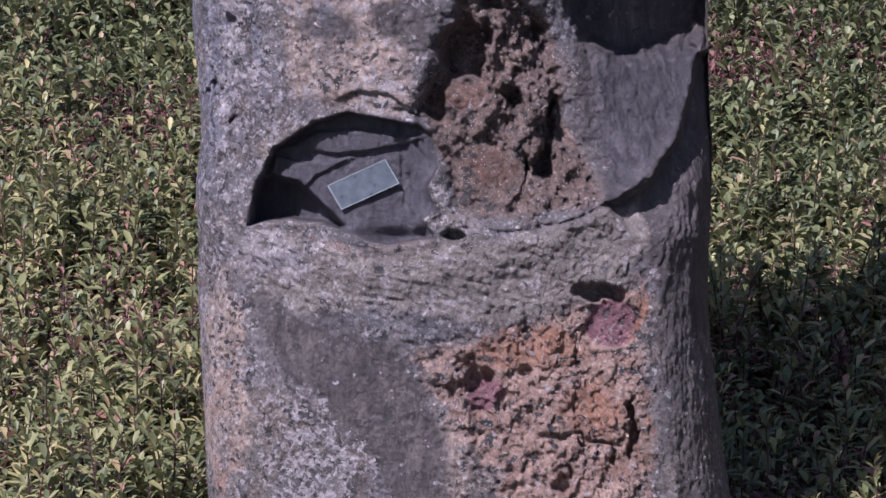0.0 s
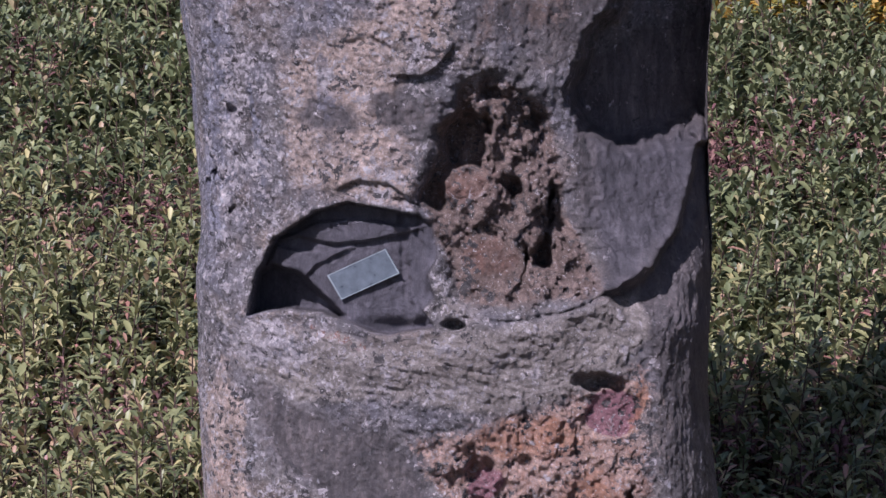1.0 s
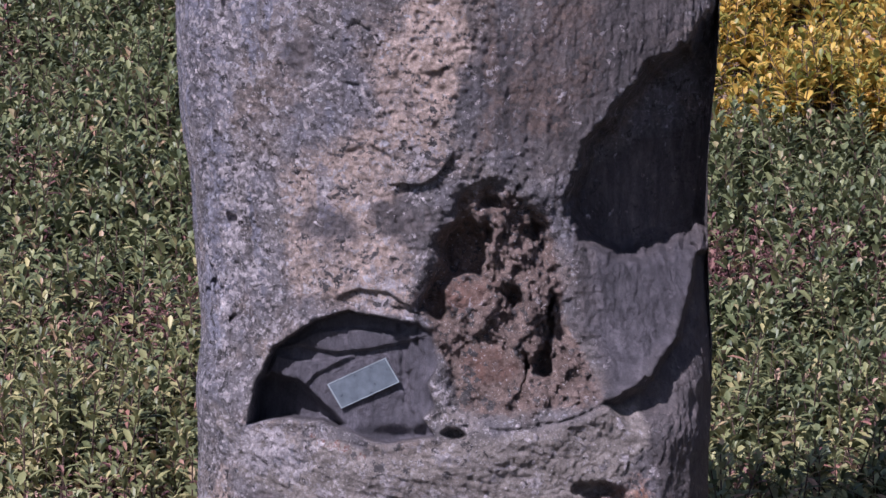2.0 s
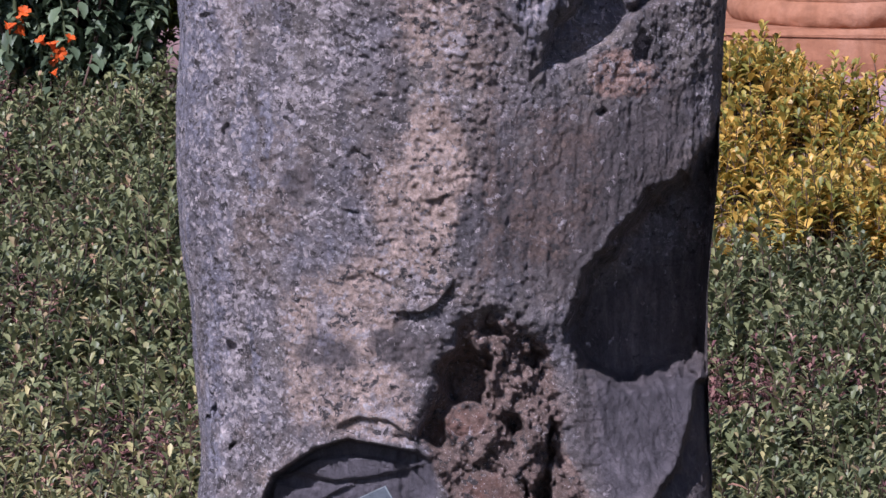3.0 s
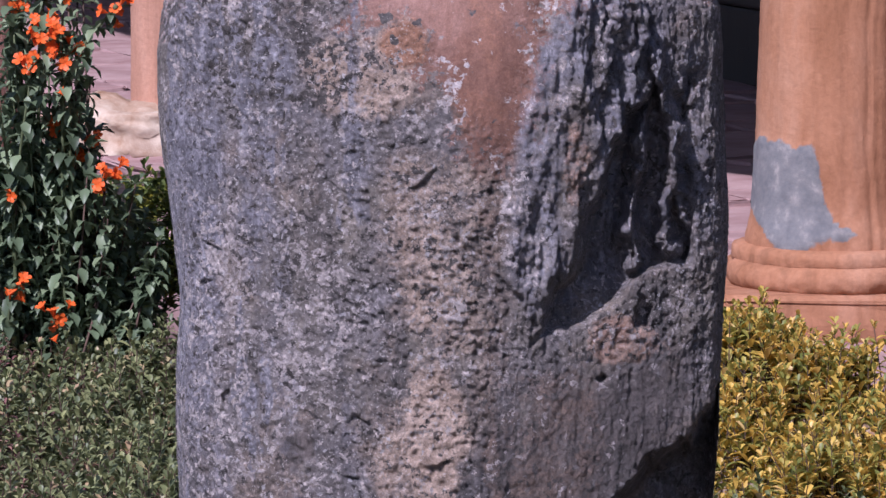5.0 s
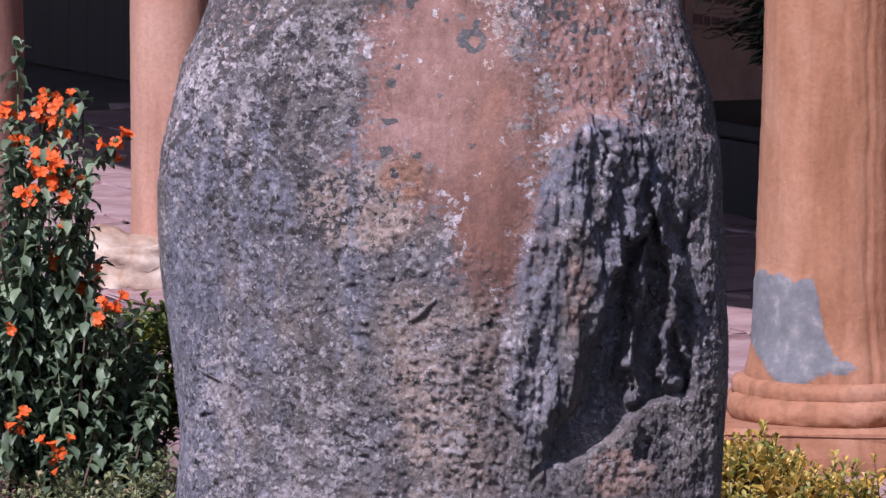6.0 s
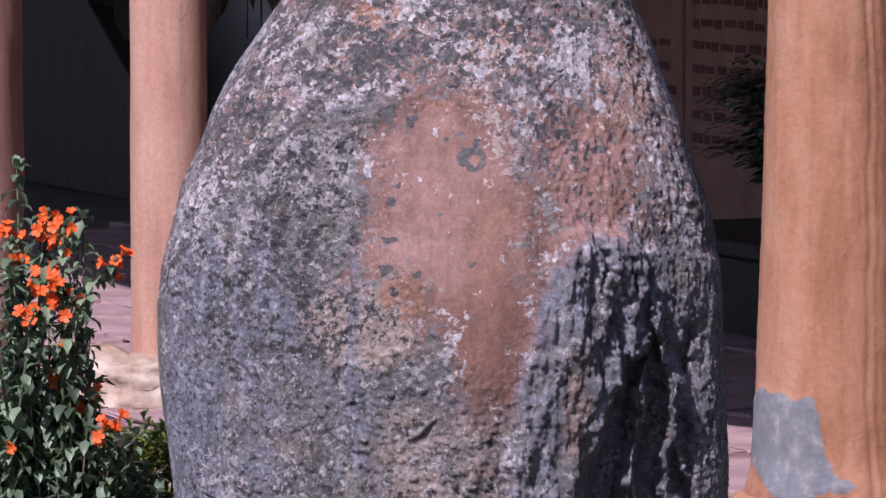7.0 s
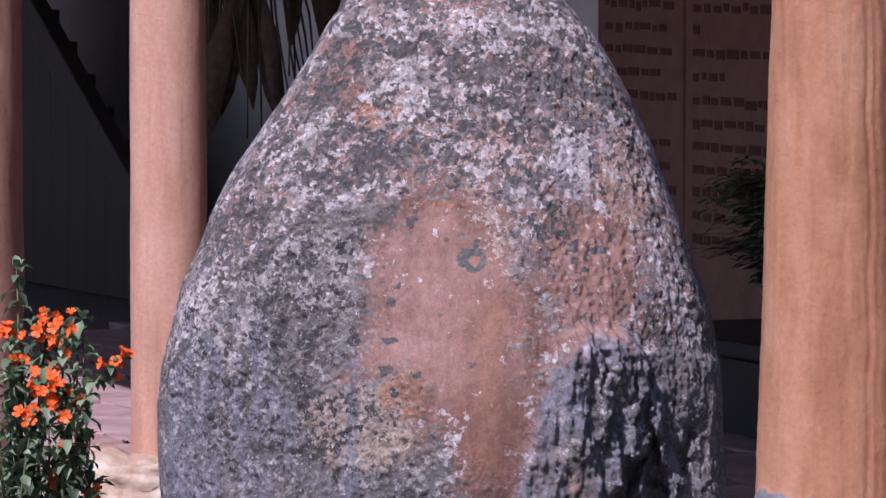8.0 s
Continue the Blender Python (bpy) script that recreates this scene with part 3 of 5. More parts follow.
    calm = np.maximum(calm, 0.8 * step(inside(u, v, [(440, 2200), (560, 2240), (700, 2270), (780, 2420), (800, 2560), (690, 2560), (600, 2420), (480, 2330)]), -40, 40))
    calm = np.maximum(calm, 0.7 * blob(u, v, 1080, 450, 110, 170, 0.5))
    calm = np.maximum(calm, step(inside(u, v, [(1150, 2120), (1330, 2100), (1330, 2950), (1170, 2950), (1155, 2400)]), -20, 30))
    calm = np.maximum(calm, 0.6 * np.maximum(bm_, step(ridged, -70, 50)))
    vfine = fbm(X * 130, Y * 130, Z * 22, 3, 71) - 0.5
    crust = np.maximum(plates(26, 13, 201), -0.09) + 0.5 * np.maximum(plates(60, 9, 219), -0.12)
    # curled rims of crust
    def rims(freq, seed):
        k = 1 - np.abs(2 * fbm(X * freq, Y * freq, Z * freq * 0.85, 2, seed, 0.4) - 1) * 1.6
        return np.clip(k, 0, 1) ** 3
    rim = 0.5 * rims(120, 301) + 0.5 * rims(230, 317)
    # grain, less on the smooth face and in the cavity
    rough = 1 - 0.97 * pink - 0.75 * inn - 0.5 * plate
    scaly = np.clip(0.55 + 0.75 * blob(u, v, 740, 1400, 120, 260, 0.6) + 0.5 * blob(u, v, 760, 1050, 150, 260, 0.6) + 0.4 * blob(u, v, 520, 520, 200, 220, 0.6), 0, 1)
    d *= 1 - 0.85 * pink
    d += (0.0065 * fine * (1 - 0.6 * calm) + 0.0045 * vfine * (0.45 + 0.55 * calm) + 0.0045 * rim * scaly * (1 - 0.6 * calm) + 0.0135 * crust * scaly * (1 - 0.7 * calm)) * np.clip(rough - 0.3 * bd, 0.06, 1)
    d *= np.where(ft, 0.45 + 0.55 * step(-np.abs(s2), -0.995, -0.93), 0.3)
    d *= step(half, 0.0, 0.10)
    X = X + d * s
    Y = Y - d * c
    e = np.where(ft, e, 0) * step(c, 0.0, 0.12)
    k = 1 + e / Y
    X, Y, Z = X * k, Y * k, EYE + (Z - EYE) * k
    verts = np.stack([X, Y, Z], -1).reshape(-1, 3)
    nr, nc = U.shape
    i, j = np.meshgrid(np.arange(nr - 1), np.arange(nc), indexing="ij")
    j2 = (j + 1) % nc
    quads = np.stack([i * nc + j, (i + 1) * nc + j, (i + 1) * nc + j2, i * nc + j2], -1).reshape(-1, 4)
    me = big_mesh("standing_stone", verts, quads, STONE)

    # ---- what the surface is made of
    half_on = lambda a, lo_, hi_: step(a, lo_, hi_)
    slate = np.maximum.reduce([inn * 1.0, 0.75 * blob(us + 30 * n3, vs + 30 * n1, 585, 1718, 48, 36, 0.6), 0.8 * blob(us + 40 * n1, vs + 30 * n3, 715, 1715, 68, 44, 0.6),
                               half_on(inside(u, v, [(1000, 1620), (1300, 1500), (1300, 2300), (1180, 2250), (1120, 2090), (1060, 2030), (1010, 1850)]), -45, 60),
                               0.85 * half_on(inside(u, v, [(440, 2190), (560, 2240), (700, 2270), (780, 2420), (800, 2560), (690, 2560), (600, 2420), (480, 2330)]), -40, 40),
                               half_on(inside(u, v, [(1150, 2200), (1260, 2200), (1290, 2560), (1320, 2900), (1180, 2900), (1160, 2500)]), -20, 30) * 0.5,
                               0.7 * half_on(inside(u, v, [(850, 1350), (1240, 1200), (1250, 1400), (1000, 1640), (860, 1600), (820, 1480)]), -90, 90),
                               0.42 * bm_, 0.35 * step(ridged, -70, 50), 0.9 * blob(u, v, 520, 1412, 28, 26), 0.9 * blob(u, v, 610, 90, 40, 28), 0.8 * blob(u, v, 600, 150, 60, 30)])
    rust = np.maximum.reduce([ro * (0.85 + 0.9 * low), 0.5 * blob(u, v, 1000, 1935, 40, 60), 0.55 * blob(u, v, 1110, 1225, 90, 50), 0.35 * blob(u, v, 880, 900, 60, 90),
                              0.8 * blob(u, v, 880, 270, 90, 50), 0.6 * blob(u, v, 1100, 330, 60, 120), 0.55 * blob(u, v, 1010, 910, 25, 90), 0.4 * blob(u, v, 400, 2420, 40, 150)])
    brown = np.maximum.reduce([0.5 * step(inside(u, v, [(860, 1250), (1050, 1240), (1120, 1400), (1000, 1600), (880, 1620)]), -60, 60), er * 0.72, plate * 0.85, plate2 * 0.8, 0.5 * half_on(inside(u, v, [(820, 880), (900, 900), (900, 1600), (830, 1640), (850, 1300)]), -20, 30)])
    tan = np.maximum.reduce([1.1 * blob(u, v, 770, 1400, 55, 130, 0.6), 0.58 * half_on(inside(u, v, [(480, 1600), (640, 1520), (640, 1450), (720, 1280), (820, 1260), (810, 1640), (720, 1600), (760, 1900), (500, 1850)]), -50, 50),
                             0.5 * half_on(inside(u, v, [(640, 880), (900, 880), (880, 1280), (720, 1300), (680, 1100)]), -40, 50),
                             0.6 * blob(u, v, 850, 560, 90, 250), 0.6 * blob(u, v, 400, 2350, 50, 220), 0.5 * blob(u, v, 780, 2500, 70, 120),
                             0.6 * blob(u, v, 640, 760, 120, 90)])
    purple = np.maximum(wet * 1.1, 0.7 * blob(u, v, 860, 2372, 32, 30))
    pinkm = np.maximum.reduce([pink * (1 - 0.9 * blob(u, v, 715, 700, 50, 40)), 0.75 * blob(u, v, 780, 20, 130, 40), 0.7 * blob(u, v, 520, 355, 45, 35), 0.95 * blob(u, v, 1050, 480, 105, 150, 0.5),
                               0.7 * blob(u, v, 1000, 600, 60, 70), 0.57 * half_on(above, 0.4, 0.6), 0.5 * half_on(inside(u, v, [(455, 2075), (620, 2095), (700, 2120), (640, 2140), (500, 2110)]), -10, 20),
                               0.55 * blob(u, v, 1080, 250, 60, 160)])
    pale = np.maximum.reduce([0.29 + 0.30 * low, 0.25 * bd, 0.48 * half_on(above, 0.3, 0.7), 0.95 * blob(us, vs, 1015, 265, 34, 60, 0.6), 0.7 * blob(u, v, 1060, 380, 40, 30), 0.75 * blob(u, v, 590, 50, 40, 25),
                              0.56 * blob(u, v, 400, 540, 90, 130), 0.54 * blob(u, v, 560, 480, 130, 80), 0.56 * blob(u, v, 540, 250, 120, 60), 0.6 * blob(u, v, 900, 700, 25, 30), 0.56 * blob(u, v, 960, 660, 30, 50),
                              0.46 * blob(u, v, 560, 1200, 100, 160), 0.42 * blob(u, v, 390, 1200, 60, 300), 0.42 * blob(u, v, 430, 1750, 70, 260), 0.6 * blob(u, v, 480, 2130, 90, 50), 0.55 * blob(u, v, 560, 2480, 90, 120), 0.53 * blob(u, v, 960, 760, 50, 150), 0.52 * blob(u, v, 915, 1020, 40, 140), 0.48 * blob(u, v, 1060, 700, 60, 90), 0.75 * blob(u, v, 800, 780, 40, 80, 0.6), 0.9 * blob(us, vs, 900, 715, 24, 20), 0.56 * blob(u, v, 930, 1040, 40, 120)])
    # highlight along the crust's raised rims painted into the pale mask
    pale = pale + 0.10 * (rim - 0.35) * (1 - inn)
    # crusts on the head run in arcs round the smooth face
    rho, phi = np.hypot((U - 800) / 300, (V - 700) / 330), np.arctan2(V - 700, U - 800)
    arcs = fbm(rho * 17 + 2 * low, phi * 4, rho * 0, 4, 401) - 0.5
    crown = step(-V, -760, -560) * (1 - pink) * step(rho, 0.9, 1.15)
    pale = pale + 0.62 * arcs * crown - 0.05 * crown
    pale = pale * (1 - 0.5 * blob(u, v, 1050, 480, 100, 140, 0.5)) * (1 - 0.8 * pink) * (1 - 0.8 * slate) * (1 - 0.6 * ro) * (1 - 0.7 * er)
    ring = 1.15 * np.exp(-((np.hypot((0.5 * (us + U) - 835) / 25, (0.5 * (vs + V) - 460) / 21) - 0.8) / 0.28) ** 2)
    black = np.maximum.reduce([0.25 + 0.30 * low, 0.42 * blob(u, v, 500, 640, 230, 260, 0.5), 0.50 * half_on(above, 0.3, 0.7), 0.55 * blob(u, v, 440, 420, 110, 90), 0.58 * blob(u, v, 640, 290, 220, 50), 0.52 * blob(u, v, 870, 120, 160, 90)])
    black = black * (1 - 0.45 * blob(u, v, 1090, 460, 120, 190, 0.5)) * (1 - 0.85 * pink) * (1 - inn) * (1 - 0.4 * bd)
    black = black - 0.55 * arcs * crown - 0.04 * crown
    black = np.maximum(black, ring)
    for cu, cv, r in ((733, 388, 8), (787, 555, 6), (820, 425, 6), (845, 433, 7), (800, 427, 4), (700, 508, 7), (690, 540, 9), (690, 610, 12), (740, 395, 6), (675, 660, 14), (742, 660, 10), (700, 700, 8)):
        black = np.maximum(black, 0.95 * blob(us, vs, cu, cv, r, r * 0.8))
    orange = np.maximum.reduce([0.27 * half_on(above, 0.4, 0.6), 0.9 * blob(u, v, 715, 705, 52, 45, 0.6), 0.8 * blob(u, v, 655, 200, 70, 22), 0.85 * blob(u, v, 640, 328, 22, 13), 0.5 * blob(u, v, 870, 640, 35, 130), 0.6 * blob(u, v, 790, 372, 30, 14),
                                0.45 * blob(u, v, 840, 830, 60, 60), 0.6 * blob(u, v, 1135, 2230, 14, 60), 0.6 * blob(us, vs, 1060, 2400, 70, 60, 0.6), 0.6 * blob(u, v, 960, 2290, 90, 40), 0.55 * blob(u, v, 1150, 2460, 20, 60), 0.55 * blob(u, v, 900, 2300, 80, 30), 0.5 * blob(u, v, 405, 2500, 14, 60)])
    umber = np.maximum.reduce([1.0 * blob(u, v, 870, 780, 70, 140, 0.6), 0.68 * blob(u, v, 865, 620, 55, 140, 0.6), 0.6 * blob(u, v, 830, 1840, 60, 40, 0.5), 0.6 * blob(u, v, 870, 1965, 60, 35, 0.5)])
    lilac = np.maximum.reduce([0.58 * bm_ * (1 - 0.8 * blob(u, v, 1015, 930, 26, 130, 0.6)), 0.5 * step(ridged, -70, 50), 0.62 * blob(u, v, 345, 1000, 60, 500, 0.5), 0.52 * blob(u, v, 450, 950, 45, 300, 0.5), 0.56 * blob(u, v, 385, 1700, 40, 380, 0.5), 0.5 * blob(u, v, 500, 1250, 30, 260, 0.5), 0.5 * blob(u, v, 480, 2110, 100, 60, 0.5), 0.45 * blob(u, v, 600, 330, 120, 60, 0.5)])
    runs = step(fbm(X * 42, Y * 42, Z * 8, 5, 511, 0.55), 0.53, 0.64)
    lilac = np.maximum(lilac, 0.66 * runs * step(-U - 0.1 * (V - 1200), -760, -560) * step(V, 420, 640) * step(-V, -2050, -1700))
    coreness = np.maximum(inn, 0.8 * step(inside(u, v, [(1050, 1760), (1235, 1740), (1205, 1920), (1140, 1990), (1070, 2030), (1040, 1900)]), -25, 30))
    worn = bd * (1 - inn)
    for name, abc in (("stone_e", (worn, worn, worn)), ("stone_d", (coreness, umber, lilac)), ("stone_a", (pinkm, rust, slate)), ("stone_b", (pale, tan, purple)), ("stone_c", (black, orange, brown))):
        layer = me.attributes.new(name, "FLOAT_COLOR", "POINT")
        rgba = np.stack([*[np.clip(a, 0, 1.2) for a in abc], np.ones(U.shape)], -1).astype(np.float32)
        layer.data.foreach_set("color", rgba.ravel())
    ob = new("standing_stone", me)
    tagged(ob, "tall rounded standing stone, lichen-crusted grey and pink, with a broken cavity", "stone")
    return ob


standing_stone()


def glass_plate():
    """A small frosted glass plate that leans in the stone's cavity."""
    s = Shade("frosted_glass", 0.35, spec=0.5)
    mottled = s.noise(120, 5, 0.6)
    glass = s.done(s.ramp(mottled, (0.3, (0.075, 0.088, 0.10)), (0.7, (0.125, 0.143, 0.16))), s.noise(400, 3), 0.15, 0.001, s.ramp(mottled, (0.3, 0.25), (0.7, 0.5)))
    e = Shade("glass_edge", 0.2, spec=0.6)
    rim = e.done(e.ramp(e.noise(60, 3), (0.3, (0.2, 0.23, 0.24)), (0.7, (0.3, 0.33, 0.34))))
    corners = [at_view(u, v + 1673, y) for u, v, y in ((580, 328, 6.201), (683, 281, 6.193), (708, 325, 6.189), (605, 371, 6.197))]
    o, ax, ay = corners[0], corners[1] - corners[0], corners[3] - corners[0]
    n = ax.cross(ay).normalized()
    if n.y > 0:
        n = -n
    root = tagged(new("glass_plate"), "small rectangular frosted glass plate leaning inside the cavity", "glass plate")
    root.location = o
    def slab(name, a0, a1, b0, b1, h0, h1, m):
        bm = bmesh.new()
        vs = [bm.verts.new(ax * a + ay * b + n * h) for h in (h0, h1) for a, b in ((a0, b0), (a1, b0), (a1, b1), (a0, b1))]
        for f in ((0, 1, 2, 3), (4, 7, 6, 5), (0, 4, 5, 1), (1, 5, 6, 2), (2, 6, 7, 3), (3, 7, 4, 0)):
            bm.faces.new([vs[k] for k in f])
        bmesh.ops.recalc_face_normals(bm, faces=bm.faces)
        return part(name, bm, m, root)
    slab("pane", 0.02, 0.98, 0.03, 0.97, 0.0, 0.003, glass)
    for k in ((0.0, 1.0, 0.0, 0.03), (0.0, 1.0, 0.97, 1.0), (0.0, 0.02, 0.03, 0.97), (0.98, 1.0, 0.03, 0.97)):
        slab("polished_edge", *k, 0.0, 0.0035, rim)["label"] = "pale polished glass edge"


glass_plate()


# ---------------------------------------------------------------- ground and paving
FLOOR = 0.30           # height of the gallery floor over the bed's soil
GA, GB = Vector((0.79, 11.85, 0)), Vector((-0.71, 15.4, 0))       # two columns of the gallery
ALONG = (GB - GA).normalized()
INWARD = Vector((ALONG.y, -ALONG.x, 0))                            # from the bed into the gallery


def g(a, b, z=0.0):
    """A place by metres along the colonnade and metres inward."""
    p = GA + ALONG * a + INWARD * b
    return Vector((p.x, p.y, z))


def ground():
    n = 60
    xs = np.concatenate([-np.geomspace(400, 3, 12), np.linspace(-2.8, 2.8, n), np.geomspace(3, 400, 12)])
    ys = np.concatenate([-np.geomspace(400, 1, 10), np.linspace(0, 14, 100), np.geomspace(14.5, 500, 14)])
    X, Y = np.meshgrid(xs, ys, indexing="ij")
    Z = 0.03 * (fbm(X * 3, Y * 3, X * 0, 4, 5) - 0.5)
    nr, nc = X.shape
    i, j = np.meshgrid(np.arange(nr - 1), np.arange(nc - 1), indexing="ij")
    quads = np.stack([i * nc + j, (i + 1) * nc + j, (i + 1) * nc + j + 1, i * nc + j + 1], -1).reshape(-1, 4)
    ob = new("ground", big_mesh("ground", np.stack([X, Y, Z], -1).reshape(-1, 3), quads, SOIL))
    tagged(ob, "dark bare garden soil under the planting", "ground", kind="structure")


ground()


def noisy_box(rng, sx, sy, sz, amount, cuts=2):
    """A dressed block with bevelled, slightly uneven faces."""
    bm = box(sx, sy, sz, bevel=min(sx, sy, sz) * 0.12)
    if cuts:
        bmesh.ops.subdivide_edges(bm, edges=list(bm.edges), cuts=1, use_grid_fill=True)
    for v in bm.verts:
        v.co += Vector(rng.normal(0, amount, 3))
    return bm


def place(ob, a, b, z, turn_z=0.0):
    p = g(a, b, z)
    ob.matrix_world = Matrix.Translation(p) @ Matrix.Rotation(math.atan2(-ALONG.y, -ALONG.x) + turn_z, 4, "Z")
    return ob


def gallery_floor():
    bm = box(26, 4.0, FLOOR - 0.02, pose(0, 0, -(FLOOR - 0.02) / 2))
    slab = tagged(part("gallery_floor", bm, JOINT), "raised gallery floor paved with pink flagstones", "floor", kind="structure")
    place(slab, 4.0, 1.72, FLOOR - 0.02)
    rng = np.random.default_rng(8)
    shared = []
    for k in range(7):
        b = noisy_box(rng, 0.50, 0.36, 0.06, 0.004)
        me = bpy.data.meshes.new("flagstone")
        b.to_mesh(me)
        b.free()
        me.materials.append(PAVER)
        shared.append(me)
    for i in range(22):
        for j in range(11):
            ob = new("flagstone", shared[int(rng.integers(7))])
            ob.parent = slab
            ob.location = (-5.6 + i * 0.515 + (0.25 if j % 2 else 0) + rng.normal(0, 0.006), -1.80 + j * 0.375 + rng.normal(0, 0.004), -0.004 + rng.normal(0, 0.004))
            ob.rotation_euler = (0, 0, rng.normal(0, 0.012))
    # rough edging stones towards the bed
    kerb = tagged(new("gallery_kerb"), "rough cream and pink edging stones along the bed", "kerb", kind="structure")
    place(kerb, 0, -0.40, 0)
    x = -4.5
    while x < 9:
        w = rng.uniform(0.35, 0.7)
        bmk = noisy_box(rng, w - 0.02, rng.uniform(0.2, 0.28), FLOOR + rng.uniform(-0.03, 0.02), 0.012)
        ob = part("edging_stone", bmk, PAVER if rng.uniform() < 0.6 else BOULDER, kerb, smooth=True)
        ob.location = (-x, 0, FLOOR / 2 - 0.01)
        x += w


gallery_floor()


# ---------------------------------------------------------------- columns
def lathe(profile, n=64, rough=0.0, seed=0, grooves=()):
    """A turned shape about z from (radius, height) pairs, slightly worn."""
    th = np.linspace(0, 2 * np.pi, n, endpoint=False)
    r, z = np.array([p[0] for p in profile]), np.array([p[1] for p in profile])
    R, T = np.meshgrid(r, th, indexing="ij")
    Z = np.repeat(z[:, None], n, 1)
    X, Y = R * np.cos(T), R * np.sin(T)
    d = rough * (fbm(X * 9 + 3, Y * 9, Z * 4, 4, seed) - 0.5) + 0.35 * rough * (fbm(X * 60, Y * 60, Z * 60, 3, seed + 5) - 0.5)
    for ang, width, depth in grooves:
        off = (T - ang - 0.16 * (vnoise(Z * 3.1, Z * 0, Z * 0 + ang, seed + 3) - 0.5) - 0.07 * (vnoise(Z * 13, Z * 0, Z * 0 + ang, seed + 4) - 0.5) + np.pi) % (2 * np.pi) - np.pi
        d = d - depth * np.exp(-(off / width) ** 2) * (0.3 + 0.7 * vnoise(Z * 5, Z * 0, T * 0 + seed, seed))
    X, Y = X + d * np.cos(T), Y + d * np.sin(T)
    m = len(r)
    i, j = np.meshgrid(np.arange(m - 1), np.arange(n), indexing="ij")
    quads = np.stack([i * n + j, i * n + (j + 1) % n, (i + 1) * n + (j + 1) % n, (i + 1) * n + j], -1).reshape(-1, 4)
    return np.stack([X, Y, Z], -1).reshape(-1, 3), quads, T, Z


def big_column():
    root = tagged(new("stone_column"), "weathered orange sandstone column with moulded base and grey mortar patch", "column")
    root.location = (GA.x, GA.y, FLOOR)
    z0 = 0.488 - FLOOR
    hs = np.concatenate([np.linspace(z0 - 0.004, z0 + 1.4, 150), np.linspace(z0 + 1.45, 2.32, 12)])
    prof = [(0.17 - 0.03 * min(max(h - z0 - 0.05, 0), 1.7) + 0.016 * math.exp(-((h - z0) / 0.05) ** 2), h) for h in hs]
    toward = -math.pi / 2                       # the side that faces the bed
    verts, quads, T, Z = lathe(prof, 180, 0.008, 3, ((toward + 0.02, 0.06, 0.003), (toward + 0.30, 0.03, 0.006), (toward + 0.62, 0.07, 0.005), (toward + 0.42, 0.02, 0.003)))
    # the mortar patch: a ragged repair low on the shaft
    ang = (T - toward + np.pi) % (2 * np.pi) - np.pi
    w = fbm(np.cos(T) * 3, np.sin(T) * 3, Z * 14, 4, 9) - 0.5
    h = Z - z0
    right = np.interp(h, [0.0, 0.03, 0.06, 0.10, 0.14, 0.215], [0.35, 0.25, -0.05, -0.22, -0.32, -0.36]) + 0.30 * w
    low = np.interp(ang, [-1.4, -1.0, -0.6, -0.3, 0.4], [0.07, 0.03, -0.01, 0.01, 0.03])
    m = step(right - ang, -0.03, 0.05) * step(ang, -1.7, -1.5) * step(h - low + 0.04 * w, -0.006, 0.01) * step(0.215 + 0.08 * w - h, -0.006, 0.01)
    n = np.stack([np.cos(T), np.sin(T), T * 0], -1).reshape(-1, 3)
    verts = verts + n * (0.004 * m).reshape(-1, 1)
    me = big_mesh("shaft", verts, quads, COLUMN)
    layer = me.attributes.new("mortar", "FLOAT_COLOR", "POINT")
    layer.data.foreach_set("color", np.stack([m, m, m, np.ones(m.shape)], -1).astype(np.float32).ravel())
    shaft = new("shaft", me)
    shaft.parent = root
    shaft["label"] = "tapered orange shaft with weathered grooves and a grey mortar repair"
    def turned(name, prof, seed, label=""):
        v, q, _, _ = lathe(prof, 160, 0.034, seed)
        ob = new(name, big_mesh(name, v, q, COLUMN))
        ob.parent = root
        if label:
            ob["label"] = label
    turned("fillet", [(0.0, 0.190), (0.188, 0.190), (0.203, 0.184), (0.206, 0.172), (0.206, 0.160), (0.204, 0.152), (0.0, 0.152)], 21)
    tor = [(0.0, 0.156)] + [(0.204 + 0.022 * math.cos(a), 0.130 + 0.028 * math.sin(a)) for a in np.linspace(math.pi / 2, -math.pi / 2, 14)] + [(0.0, 0.104)]
    turned("torus_moulding", tor, 22, "rounded chipped base moulding")
    rng = np.random.default_rng(2)
    p = part("plinth", noisy_box(rng, 0.50, 0.50, 0.106, 0.004), COLUMN, root)
    p.location = (0, 0, 0.053)
    cap = part("capital", noisy_box(rng, 0.34, 0.34, 0.08, 0.003), COLUMN, root)
    cap.location = (0, 0, 2.335)


def slim_column(name, x, y, r, z0, top, material, label, seed, slight=0.004):
    root = tagged(new(name), label, "column", group="slim gallery columns")
    root.location = (x, y, z0)
    v, q, _, _ = lathe([(r * (1 - 0.03 * k / 60), (top - z0) * k / 60) for k in range(61)], 72, slight, seed)
    s = new("shaft", big_mesh("shaft", v, q, material))
    s.parent = root
    cap = part("capital", box(r * 2.7, r * 2.7, 0.07, bevel=0.012), material, root)
    cap.location = (0, 0, top - z0 + 0.03)
    return root


